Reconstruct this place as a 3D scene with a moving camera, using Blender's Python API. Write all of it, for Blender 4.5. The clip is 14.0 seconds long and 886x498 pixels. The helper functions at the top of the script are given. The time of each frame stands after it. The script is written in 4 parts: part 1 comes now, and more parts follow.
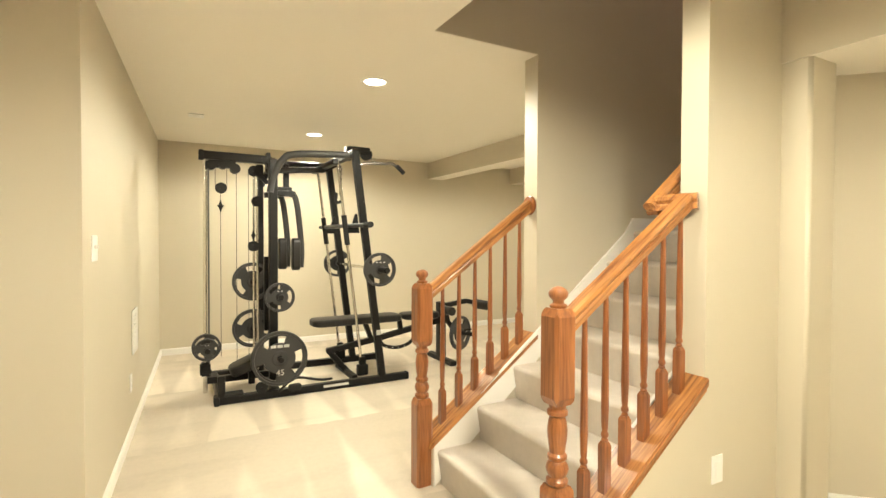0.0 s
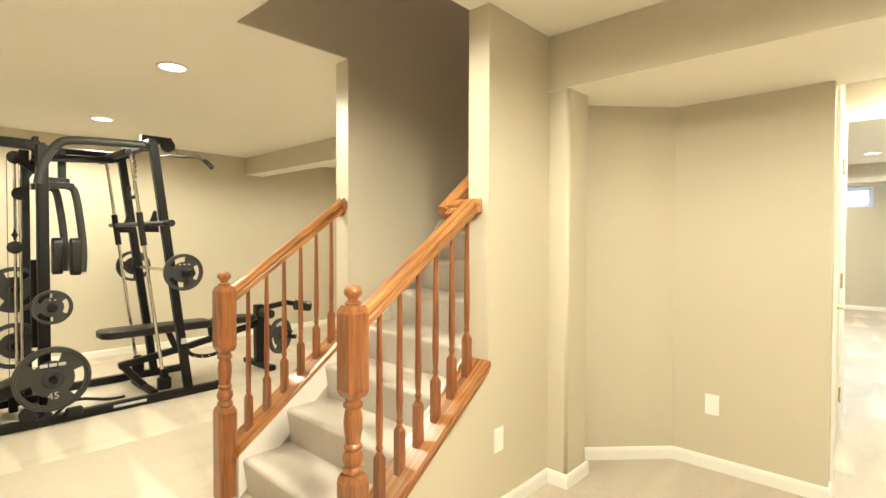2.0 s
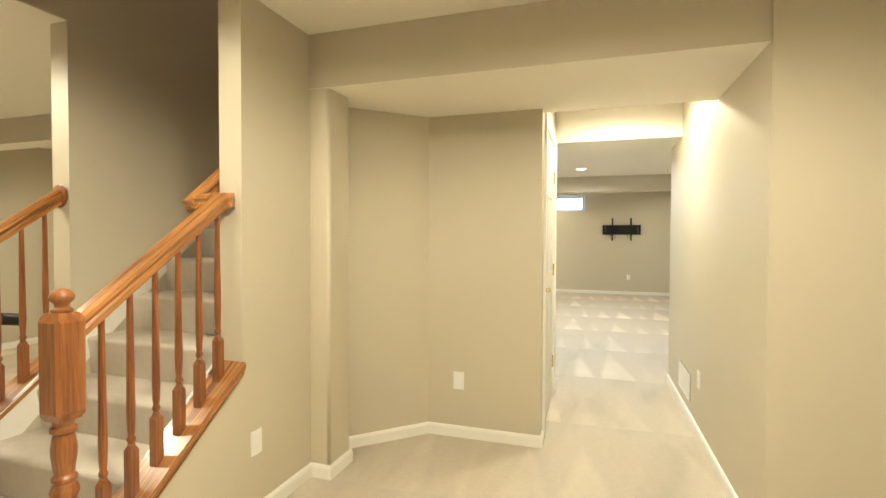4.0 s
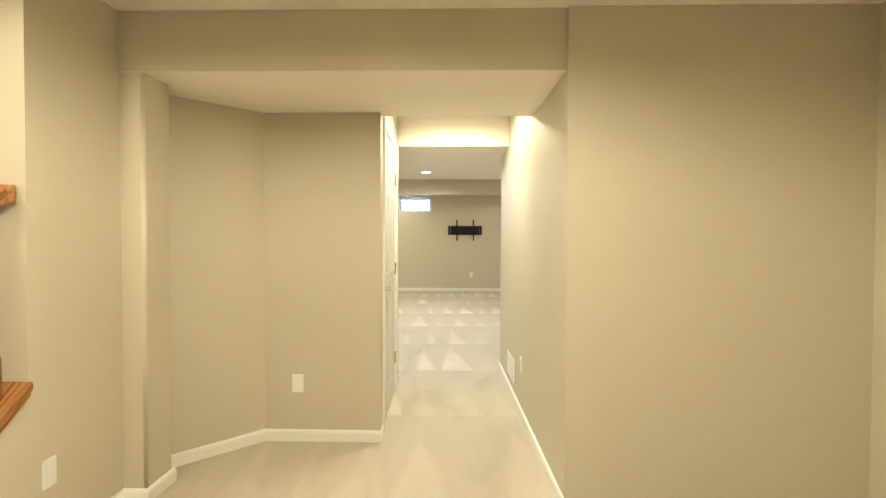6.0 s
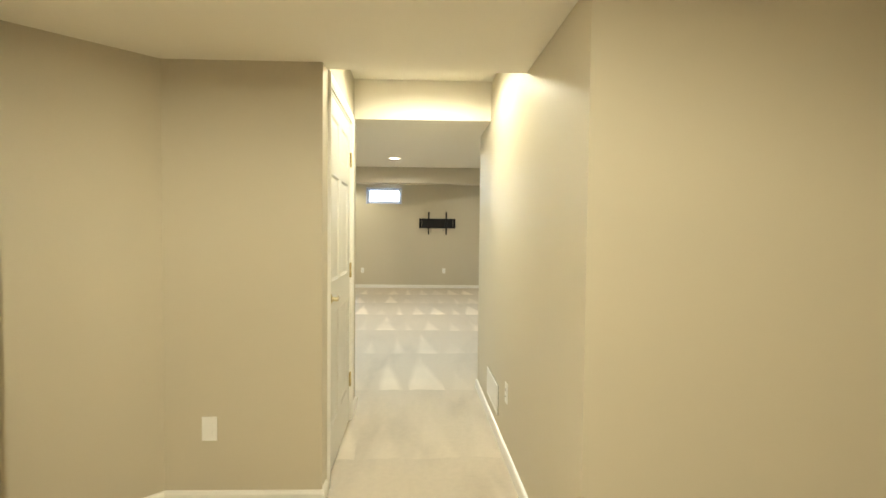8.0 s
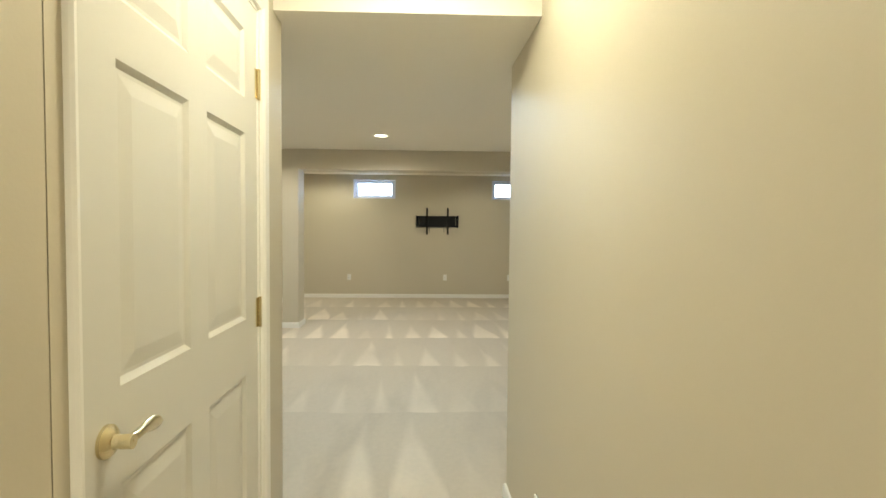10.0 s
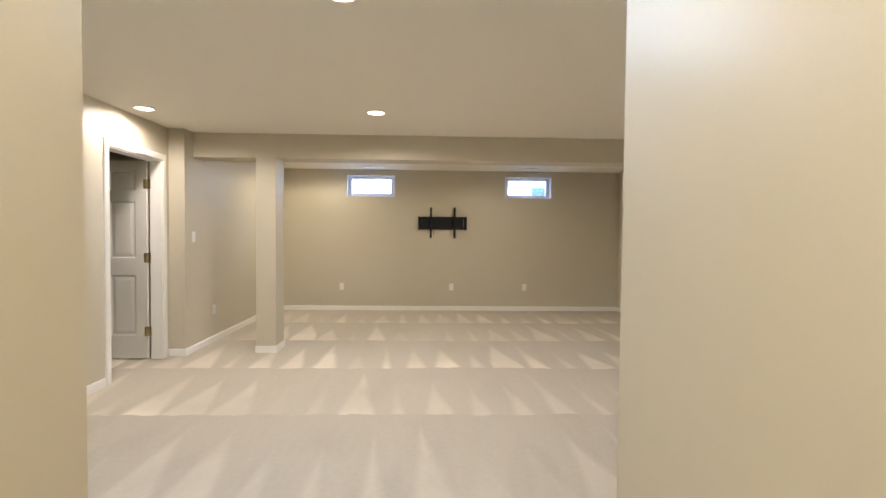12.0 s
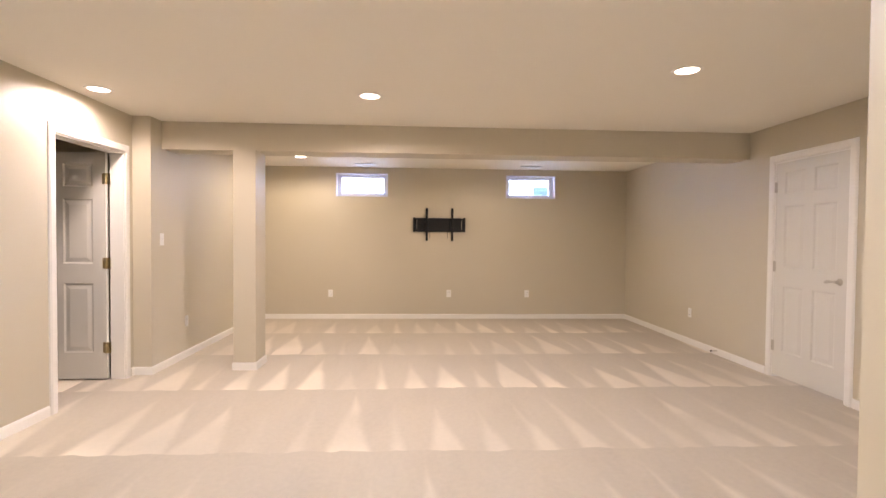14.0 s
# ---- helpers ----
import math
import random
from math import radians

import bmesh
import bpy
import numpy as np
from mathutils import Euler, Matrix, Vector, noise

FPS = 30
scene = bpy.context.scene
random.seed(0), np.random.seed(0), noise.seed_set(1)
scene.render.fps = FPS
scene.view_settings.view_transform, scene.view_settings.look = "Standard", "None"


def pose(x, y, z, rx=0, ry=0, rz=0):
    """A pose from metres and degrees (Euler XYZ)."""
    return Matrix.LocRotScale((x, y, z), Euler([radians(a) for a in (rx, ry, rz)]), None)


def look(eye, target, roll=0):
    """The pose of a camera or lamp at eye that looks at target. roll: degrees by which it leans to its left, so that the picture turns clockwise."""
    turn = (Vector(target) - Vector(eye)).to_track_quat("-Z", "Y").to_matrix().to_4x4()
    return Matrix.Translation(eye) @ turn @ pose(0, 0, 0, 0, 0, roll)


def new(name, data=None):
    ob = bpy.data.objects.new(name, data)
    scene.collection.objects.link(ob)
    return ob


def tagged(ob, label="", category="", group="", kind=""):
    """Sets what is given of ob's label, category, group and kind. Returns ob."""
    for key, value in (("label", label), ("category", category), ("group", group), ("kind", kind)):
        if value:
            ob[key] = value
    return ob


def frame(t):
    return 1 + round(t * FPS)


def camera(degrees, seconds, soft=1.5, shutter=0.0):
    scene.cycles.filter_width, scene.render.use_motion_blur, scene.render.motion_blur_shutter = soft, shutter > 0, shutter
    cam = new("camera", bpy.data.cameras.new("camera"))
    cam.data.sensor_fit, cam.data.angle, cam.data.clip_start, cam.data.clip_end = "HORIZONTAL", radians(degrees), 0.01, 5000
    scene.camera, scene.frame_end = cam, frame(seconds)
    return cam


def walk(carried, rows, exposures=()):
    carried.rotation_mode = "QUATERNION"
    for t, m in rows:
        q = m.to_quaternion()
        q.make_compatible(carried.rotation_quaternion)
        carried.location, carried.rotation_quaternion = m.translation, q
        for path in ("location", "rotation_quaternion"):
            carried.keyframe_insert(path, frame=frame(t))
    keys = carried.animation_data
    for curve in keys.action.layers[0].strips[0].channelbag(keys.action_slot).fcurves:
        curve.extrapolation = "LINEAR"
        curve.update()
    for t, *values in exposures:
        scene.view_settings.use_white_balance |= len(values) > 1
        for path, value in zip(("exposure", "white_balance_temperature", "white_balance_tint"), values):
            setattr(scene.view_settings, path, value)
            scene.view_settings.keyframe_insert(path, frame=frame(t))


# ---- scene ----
cam = camera(83.7, 14.0)
ROWS = [
    (0, (0.679, 0.851, 1.308), (1.635, 2.607, 1.268), 0.2),
    (0.5, (0.706, 0.819, 1.311), (1.713, 2.547, 1.271), 0.2),
    (1, (0.726, 0.778, 1.311), (1.886, 2.407, 1.270), 0.2),
    (1.5, (0.735, 0.748, 1.307), (2.055, 2.249, 1.270), 0.2),
    (2, (0.745, 0.708, 1.314), (2.219, 2.060, 1.273), 0.2),
    (2.5, (0.746, 0.670, 1.321), (2.361, 1.849, 1.280), 0.2),
    (3, (0.750, 0.639, 1.318), (2.483, 1.637, 1.278), 0.2),
    (3.5, (0.754, 0.596, 1.320), (2.582, 1.405, 1.271), 0.2),
    (4, (0.765, 0.567, 1.307), (2.664, 1.191, 1.261), 0.2),
    (4.2, (0.765, 0.563, 1.304), (2.689, 1.108, 1.264), 0.2),
    (6.3, (0.722, 0.463, 1.309), (2.722, 0.460, 1.263), 0.4),
    (6.5, (0.729, 0.463, 1.310), (2.728, 0.435, 1.261), 0.5),
    (7, (0.850, 0.455, 1.307), (2.848, 0.410, 1.245), 0.5),
    (7.2, (0.943, 0.463, 1.309), (2.941, 0.403, 1.243), 0.5),
    (9.5, (2.872, 0.408, 1.325), (4.870, 0.344, 1.250), 0.7),
    (10, (3.251, 0.413, 1.322), (5.248, 0.349, 1.249), 0.5),
    (10.5, (3.586, 0.420, 1.321), (5.584, 0.363, 1.253), 0.5),
    (11, (3.902, 0.427, 1.319), (5.900, 0.369, 1.253), 0.5),
    (11.5, (4.199, 0.455, 1.323), (6.198, 0.395, 1.259), 0.5),
    (12, (4.467, 0.484, 1.328), (6.465, 0.419, 1.265), 0.55),
    (12.5, (4.668, 0.520, 1.316), (6.666, 0.450, 1.260), 0.6),
    (13, (4.824, 0.545, 1.320), (6.822, 0.458, 1.266), 0.55),
    (13.5, (4.955, 0.570, 1.324), (6.952, 0.473, 1.266), 0.6),
    (14, (5.051, 0.580, 1.310), (7.048, 0.473, 1.262), 0.5),
]
EXPOSURES = [(0.0, 0.72, 6450, 7), (2.0, 0.70, 6480, 6), (3.0, 0.47, 6750, 6), (4.2, 0.18, 6900, 6), (6.5, 0.10, 7050, 5), (9.5, -0.30, 6720, 1), (11.0, -0.43, 6780, 9), (12.5, -0.09, 6600, 19), (14.0, 0.10, 7050, 29)]
walk(cam, [(t, look(eye, target, roll)) for t, eye, target, roll in ROWS], EXPOSURES)

# ---- light ----
world = bpy.data.worlds.new("world")
scene.world = world
world.use_nodes = True
sky = world.node_tree.nodes.new("ShaderNodeTexSky")
sky.sky_type = "NISHITA"
sky.sun_disc = False
sky.sun_elevation, sky.sun_rotation = radians(35), radians(200)
world.node_tree.links.new(sky.outputs[0], world.node_tree.nodes["Background"].inputs[0])
world.node_tree.nodes["Background"].inputs[1].default_value = 0.12

CEIL, FRONT = 2.405, 2.39   # heights of the large room and of the gym, stairs and entrance
WARM, HALL, NEUTRAL, COOL, STAIR_FILL = (1.0, 0.92, 0.73), (1.0, 0.93, 0.75), (1.0, 0.935, 0.85), (0.68, 0.84, 1.0), (1.0, 0.74, 0.72)


def down_light(x, y, z, watts, colour):
    data = bpy.data.lights.new("recessed_bulb", "SPOT")
    data.energy, data.color = watts, colour
    data.spot_size, data.spot_blend, data.shadow_soft_size = radians(174), 0.4, 0.08
    ob = new("recessed_bulb", data)
    ob.matrix_world = look((x, y, z - 0.03), (x, y, 0))
    return ob


# x, y, ceiling height, power, colour
LAMPS = [
    # 4.95, 5.0 is out of view, added to brighten the gym's right part
    (1.90, 4.08, FRONT, 104, WARM), (1.97, 6.02, FRONT, 116, WARM), (4.95, 5.0, FRONT, 75, WARM),
    # 1.84, 2.13 and -1.3, 0.95 are unseen fill, added for stair foot and walls
    (1.84, 2.13, FRONT, 34, WARM), (1.42, 0.70, FRONT, 202, WARM), (-1.3, 0.95, FRONT, 30, (1.0, 0.92, 0.86)),
    # unseen lamp added upstairs, tinted to brighten the stairwell's upper wall
    (3.90, 2.68, 4.85, 14, STAIR_FILL),
    (4.48, 0.44, FRONT, 72, HALL),
    (6.74, 0.88, CEIL, 92, COOL), (8.95, 0.95, CEIL, 88, NEUTRAL), (8.19, -1.16, CEIL, 32, NEUTRAL), (8.94, 2.98, CEIL, 72, NEUTRAL),
    # added unseen: 11.55 behind the beam for the far wall, 6.7 pair as fill
    (11.98, 2.18, CEIL, 62, WARM), (11.55, -0.45, CEIL, 36, WARM), (6.7, -1.5, CEIL, 14, COOL), (6.7, 2.6, CEIL, 24, COOL),
]
for x, y, z, watts, colour in LAMPS:
    down_light(x, y, z, watts, colour)


# ---- materials ----
def nodes_of(name):
    m = bpy.data.materials.new(name)
    m.use_nodes = True
    nt = m.node_tree
    return m, nt, nt.nodes["Principled BSDF"]


def add(nt, kind, **inputs):
    n = nt.nodes.new(kind)
    for key, value in inputs.items():
        n.inputs[key.replace("_", " ")].default_value = value
    return n


def surface(name, colour, rough=0.5, metal=0.0, grain=60.0, bump=0.05, vary=0.06, blotch=1.5, bump_dist=0.002, spec=0.5):
    """A painted, coated or metal surface: fine grain, slow blotches, relief."""
    m, nt, b = nodes_of(name)
    co = nt.nodes.new("ShaderNodeTexCoord")
    big, fine = add(nt, "ShaderNodeTexNoise", Scale=blotch, Detail=3.0), add(nt, "ShaderNodeTexNoise", Scale=grain, Detail=4.0)
    mix = nt.nodes.new("ShaderNodeMixRGB")
    mix.inputs[1].default_value = (*[c * (1 - vary) for c in colour], 1)
    mix.inputs[2].default_value = (*[min(1, c * (1 + vary)) for c in colour], 1)
    half = add(nt, "ShaderNodeMath")
    half.operation = "MULTIPLY_ADD"
    half.inputs[1].default_value = 0.35
    bp = add(nt, "ShaderNodeBump", Strength=bump, Distance=bump_dist)
    rr = add(nt, "ShaderNodeMapRange")
    rr.inputs[3].default_value, rr.inputs[4].default_value = rough * 0.85, min(1, rough * 1.15)
    for n in (big, fine):
        nt.links.new(co.outputs["Object"], n.inputs["Vector"])
    sub = add(nt, "ShaderNodeMath")
    sub.operation = "MULTIPLY"
    sub.inputs[1].default_value = 0.65
    nt.links.new(big.outputs[0], sub.inputs[0])
    nt.links.new(fine.outputs[0], half.inputs[0])
    nt.links.new(sub.outputs[0], half.inputs[2])
    nt.links.new(half.outputs[0], mix.inputs[0])
    nt.links.new(mix.outputs[0], b.inputs["Base Color"])
    nt.links.new(fine.outputs[0], bp.inputs["Height"])
    nt.links.new(bp.outputs[0], b.inputs["Normal"])
    nt.links.new(big.outputs[0], rr.inputs[0])
    nt.links.new(rr.outputs[0], b.inputs["Roughness"])
    b.inputs["Metallic"].default_value = metal
    b.inputs["Specular IOR Level"].default_value = spec
    return m


def oak_wood(name, light, dark, axis, tilt=0.0):
    """Stained oak with long grain lines along one axis."""
    m, nt, b = nodes_of(name)
    co, mp = nt.nodes.new("ShaderNodeTexCoord"), nt.nodes.new("ShaderNodeMapping")
    scale = [34.0, 34.0, 34.0]
    scale[axis] = 1.8
    mp.inputs["Scale"].default_value = scale
    info = nt.nodes.new("ShaderNodeObjectInfo")
    shift = nt.nodes.new("ShaderNodeVectorMath")
    shift.operation = "ADD"
    wide = add(nt, "ShaderNodeTexNoise", Scale=1.0, Detail=4.0, Distortion=1.5)
    pores = add(nt, "ShaderNodeTexNoise", Scale=5.0, Detail=5.0)
    mixv = nt.nodes.new("ShaderNodeMath")
    mixv.operation = "MULTIPLY_ADD"
    mixv.inputs[1].default_value = 0.35
    ramp = nt.nodes.new("ShaderNodeValToRGB")
    ramp.color_ramp.elements[0].position, ramp.color_ramp.elements[0].color = 0.36, (*dark, 1)
    ramp.color_ramp.elements[1].position, ramp.color_ramp.elements[1].color = 0.68, (*light, 1)
    bp = add(nt, "ShaderNodeBump", Strength=0.12, Distance=0.001)
    lean = nt.nodes.new("ShaderNodeMapping")
    lean.inputs["Rotation"].default_value = (0, radians(tilt), 0)
    nt.links.new(co.outputs["Object"], lean.inputs[0])
    nt.links.new(lean.outputs[0], mp.inputs[0])
    nt.links.new(mp.outputs[0], shift.inputs[0])
    rnd = nt.nodes.new("ShaderNodeMath")
    rnd.operation = "MULTIPLY"
    rnd.inputs[1].default_value = 37.0
    nt.links.new(info.outputs["Random"], rnd.inputs[0])
    nt.links.new(rnd.outputs[0], shift.inputs[1])
    for n in (wide, pores):
        nt.links.new(shift.outputs[0], n.inputs["Vector"])
    nt.links.new(pores.outputs[0], mixv.inputs[0])
    low = nt.nodes.new("ShaderNodeMath")
    low.operation = "MULTIPLY"
    low.inputs[1].default_value = 0.7
    nt.links.new(wide.outputs[0], low.inputs[0])
    nt.links.new(low.outputs[0], mixv.inputs[2])
    nt.links.new(mixv.outputs[0], ramp.inputs[0])
    nt.links.new(ramp.outputs[0], b.inputs["Base Color"])
    nt.links.new(pores.outputs[0], bp.inputs["Height"])
    nt.links.new(bp.outputs[0], b.inputs["Normal"])
    b.inputs["Roughness"].default_value = 0.28
    b.inputs["Coat Weight"].default_value = 0.35
    b.inputs["Coat Roughness"].default_value = 0.15
    return m


def carpet(name, colour, marks, turn=0.0):
    """Cut-pile carpet; marks: how strongly the vacuum cleaner's wedge strokes show in the nap."""
    m, nt, b = nodes_of(name)
    L = nt.links.new

    def mth(op, a, c=None, k=None):
        n = nt.nodes.new("ShaderNodeMath")
        n.operation = op
        for i, v in enumerate((a, c, k)):
            if v is None:
                continue
            if isinstance(v, (int, float)):
                n.inputs[i].default_value = v
            else:
                L(v, n.inputs[i])
        return n.outputs[0]

    co = nt.nodes.new("ShaderNodeTexCoord")
    rot = nt.nodes.new("ShaderNodeMapping")
    rot.inputs["Rotation"].default_value = (0, 0, radians(turn))
    L(co.outputs["Object"], rot.inputs[0])
    warp = add(nt, "ShaderNodeTexNoise", Scale=0.7, Detail=2.0)
    L(rot.outputs[0], warp.inputs["Vector"])
    bent = nt.nodes.new("ShaderNodeMixRGB")
    bent.blend_type = "ADD"
    bent.inputs[0].default_value = 0.13
    L(rot.outputs[0], bent.inputs[1])
    L(warp.outputs["Color"], bent.inputs[2])
    sep = nt.nodes.new("ShaderNodeSeparateXYZ")
    L(bent.outputs[0], sep.inputs[0])
    ragged = add(nt, "ShaderNodeTexNoise", Scale=4.5, Detail=2.0)
    L(rot.outputs[0], ragged.inputs["Vector"])
    # strokes run along x in the corridor and the large room, along y in the gym
    place = nt.nodes.new("ShaderNodeSeparateXYZ")
    L(co.outputs["Object"], place.inputs[0])
    gym = mth("MULTIPLY", mth("GREATER_THAN", place.outputs[1], 2.3), mth("LESS_THAN", place.outputs[0], 5.05))
    diff = mth("MULTIPLY", gym, mth("SUBTRACT", sep.outputs[1], sep.outputs[0]))
    along, across = mth("ADD", sep.outputs[0], diff), mth("SUBTRACT", sep.outputs[1], diff)
    u = mth("ADD", mth("ADD", mth("MULTIPLY", along, 1 / 1.24), 0.408), mth("MULTIPLY", ragged.outputs[0], 0.08))
    row = mth("FLOOR", u)
    f = mth("SUBTRACT", u, row)
    white = nt.nodes.new("ShaderNodeTexWhiteNoise")
    white.noise_dimensions = "1D"
    L(row, white.inputs["W"])
    v = mth("ADD", mth("SUBTRACT", mth("MULTIPLY", across, 1 / 0.31), mth("MULTIPLY", f, 0.3)), mth("MULTIPLY", white.outputs[0], 5.3))
    cell = mth("FLOOR", v)
    g = mth("ABSOLUTE", mth("SUBTRACT", mth("SUBTRACT", v, cell), 0.5))
    w2 = nt.nodes.new("ShaderNodeTexWhiteNoise")
    w2.noise_dimensions = "2D"
    both = nt.nodes.new("ShaderNodeCombineXYZ")
    L(row, both.inputs[0])
    L(cell, both.inputs[1])
    L(both.outputs[0], w2.inputs["Vector"])
    w3 = nt.nodes.new("ShaderNodeTexWhiteNoise")
    w3.noise_dimensions = "2D"
    off = nt.nodes.new("ShaderNodeVectorMath")
    off.inputs[1].default_value = (17.3, 5.1, 0)
    L(both.outputs[0], off.inputs[0])
    L(off.outputs[0], w3.inputs["Vector"])
    reach = mth("MULTIPLY", mth("SUBTRACT", mth("ADD", 0.38, mth("MULTIPLY", w3.outputs[0], 0.5)), f), mth("ADD", 0.22, mth("MULTIPLY", w2.outputs[0], 0.62)))
    edge = nt.nodes.new("ShaderNodeMapRange")
    edge.interpolation_type = "SMOOTHSTEP"
    edge.inputs[1].default_value, edge.inputs[2].default_value = -0.10, 0.13
    L(mth("SUBTRACT", reach, g), edge.inputs[0])
    patch = add(nt, "ShaderNodeTexNoise", Scale=0.9, Detail=2.0)
    L(co.outputs["Object"], patch.inputs["Vector"])
    used = nt.nodes.new("ShaderNodeMapRange")
    used.inputs[1].default_value, used.inputs[2].default_value, used.inputs[3].default_value, used.inputs[4].default_value = 5.2, 8.2, 0.4, 1.0
    L(place.outputs[0], used.inputs[0])
    kept = mth("MAXIMUM", used.outputs[0], mth("MULTIPLY", gym, 0.7))
    wedge = mth("MULTIPLY", kept, mth("MULTIPLY", edge.outputs[0], mth("MULTIPLY", mth("MULTIPLY", mth("MULTIPLY", mth("SUBTRACT", 1.1, mth("MULTIPLY", f, 0.5)), mth("ADD", 0.35, mth("MULTIPLY", w3.outputs[0], 1.0))), mth("POWER", patch.outputs[0], 2.0)), 3.4 * marks)))
    # flattened nap: slow brownish streaks
    lay = nt.nodes.new("ShaderNodeMapping")
    lay.inputs["Scale"].default_value = (0.55, 1.9, 1.0)
    lay.inputs["Rotation"].default_value = (0, 0, radians(24))
    L(co.outputs["Object"], lay.inputs[0])
    streak = add(nt, "ShaderNodeTexNoise", Scale=1.9, Detail=2.0, Distortion=0.5)
    L(lay.outputs[0], streak.inputs["Vector"])
    flat = nt.nodes.new("ShaderNodeMapRange")
    flat.interpolation_type = "SMOOTHSTEP"
    flat.inputs[1].default_value, flat.inputs[2].default_value, flat.inputs[4].default_value = 0.43, 0.78, 0.16
    L(streak.outputs[0], flat.inputs[0])
    pile = add(nt, "ShaderNodeTexNoise", Scale=260.0, Detail=3.0)
    tuft = add(nt, "ShaderNodeTexNoise", Scale=28.0, Detail=4.0)
    for n in (pile, tuft):
        L(co.outputs["Object"], n.inputs["Vector"])
    rise = mth("MULTIPLY", mth("SUBTRACT", 0.6, f), mth("MULTIPLY", kept, 0.16 * marks))
    tone = mth("ADD", mth("SUBTRACT", mth("ADD", mth("ADD", 0.80, rise), mth("MULTIPLY", wedge, 0.45)), mth("MULTIPLY", flat.outputs[0], mth("SUBTRACT", 1.3, kept))), mth("ADD", mth("MULTIPLY", tuft.outputs[0], 0.14), mth("MULTIPLY", pile.outputs[0], 0.12)))
    mul = nt.nodes.new("ShaderNodeVectorMath")
    mul.operation = "SCALE"
    mul.inputs[0].default_value = colour
    L(tone, mul.inputs["Scale"])
    pale = nt.nodes.new("ShaderNodeVectorMath")
    pale.operation = "SCALE"
    pale.inputs[0].default_value = (0.27, 0.265, 0.255)
    L(wedge, pale.inputs["Scale"])
    both_tones = nt.nodes.new("ShaderNodeVectorMath")
    L(mul.outputs[0], both_tones.inputs[0])
    L(pale.outputs[0], both_tones.inputs[1])
    L(both_tones.outputs[0], b.inputs["Base Color"])
    bp = add(nt, "ShaderNodeBump", Strength=0.6, Distance=0.006)
    L(mth("ADD", mth("MULTIPLY", tuft.outputs[0], 0.6), pile.outputs[0]), bp.inputs["Height"])
    L(bp.outputs[0], b.inputs["Normal"])
    b.inputs["Roughness"].default_value = 0.95
    b.inputs["Specular IOR Level"].default_value = 0.15
    b.inputs["Sheen Weight"].default_value = 0.08
    b.inputs["Sheen Roughness"].default_value = 0.5
    return m


def glowing(name, colour, strength):
    m, nt, b = nodes_of(name)
    b.inputs["Base Color"].default_value = (*colour, 1)
    b.inputs["Emission Color"].default_value = (*colour, 1)
    b.inputs["Emission Strength"].default_value = strength
    return m


WALL = surface("wall_paint", (0.588, 0.532, 0.417), 0.46, grain=140, bump=0.10, vary=0.02, bump_dist=0.0015)
CEILING = surface("ceiling_paint", (0.87, 0.83, 0.74), 0.8, grain=180, bump=0.15, vary=0.02, bump_dist=0.0015)
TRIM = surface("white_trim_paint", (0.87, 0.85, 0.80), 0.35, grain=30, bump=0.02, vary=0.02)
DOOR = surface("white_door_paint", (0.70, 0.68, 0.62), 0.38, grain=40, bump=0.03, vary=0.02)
CARPET = carpet("beige_carpet", (0.655, 0.58, 0.475), 0.28)
STAIR_CARPET = carpet("stair_carpet", (0.68, 0.62, 0.545), 0.04)
# handrail and cap oak paler: lamplight on their tops put into the colour
OAK_X_LIT = oak_wood("oak_along_x_lit", (0.56, 0.255, 0.078), (0.13, 0.038, 0.011), 0, 36.0)
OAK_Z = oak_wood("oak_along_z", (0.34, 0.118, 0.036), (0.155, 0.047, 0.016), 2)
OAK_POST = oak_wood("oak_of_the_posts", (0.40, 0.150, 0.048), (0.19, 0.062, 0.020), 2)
BRASS = surface("brushed_brass", (0.74, 0.65, 0.42), 0.24, 1.0, grain=120, bump=0.02, vary=0.08)
NICKEL = surface("satin_nickel", (0.55, 0.52, 0.46), 0.3, 1.0, grain=120, bump=0.02, vary=0.06)
BLACK_STEEL = surface("black_powder_coat", (0.0075, 0.0072, 0.0075), 0.46, grain=220, bump=0.08, vary=0.15, bump_dist=0.0006, spec=0.3)
IRON = surface("grey_cast_iron", (0.036, 0.036, 0.037), 0.45, grain=160, bump=0.12, vary=0.15, bump_dist=0.0008)
DARK_CHROME = surface("dull_dark_chrome", (0.16, 0.155, 0.15), 0.3, 1.0, grain=50, bump=0.0, vary=0.05)
CHROME = surface("polished_chrome", (0.72, 0.70, 0.66), 0.12, 1.0, grain=50, bump=0.0, vary=0.03)
VINYL = surface("black_vinyl", (0.009, 0.0085, 0.0085), 0.42, grain=300, bump=0.12, vary=0.1, bump_dist=0.0005)
RUBBER = surface("black_rubber", (0.008, 0.008, 0.008), 0.75, grain=150, bump=0.1, vary=0.1)
PLASTIC = surface("white_plastic", (0.86, 0.85, 0.82), 0.3, grain=20, bump=0.0, vary=0.01)
DARK = surface("dark_slot", (0.03, 0.028, 0.025), 0.7, vary=0.1)
PVC = surface("white_vinyl_frame", (0.74, 0.77, 0.86), 0.3, grain=20, bump=0.0, vary=0.01)
MARK = surface("white_marking", (0.55, 0.55, 0.53), 0.5, grain=60, bump=0.0, vary=0.08)
LENS = glowing("lit_lamp_lens", (1.0, 0.90, 0.72), 9.0)
OUTSIDE = glowing("daylight_haze", (0.55, 0.73, 1.0), 60.0)


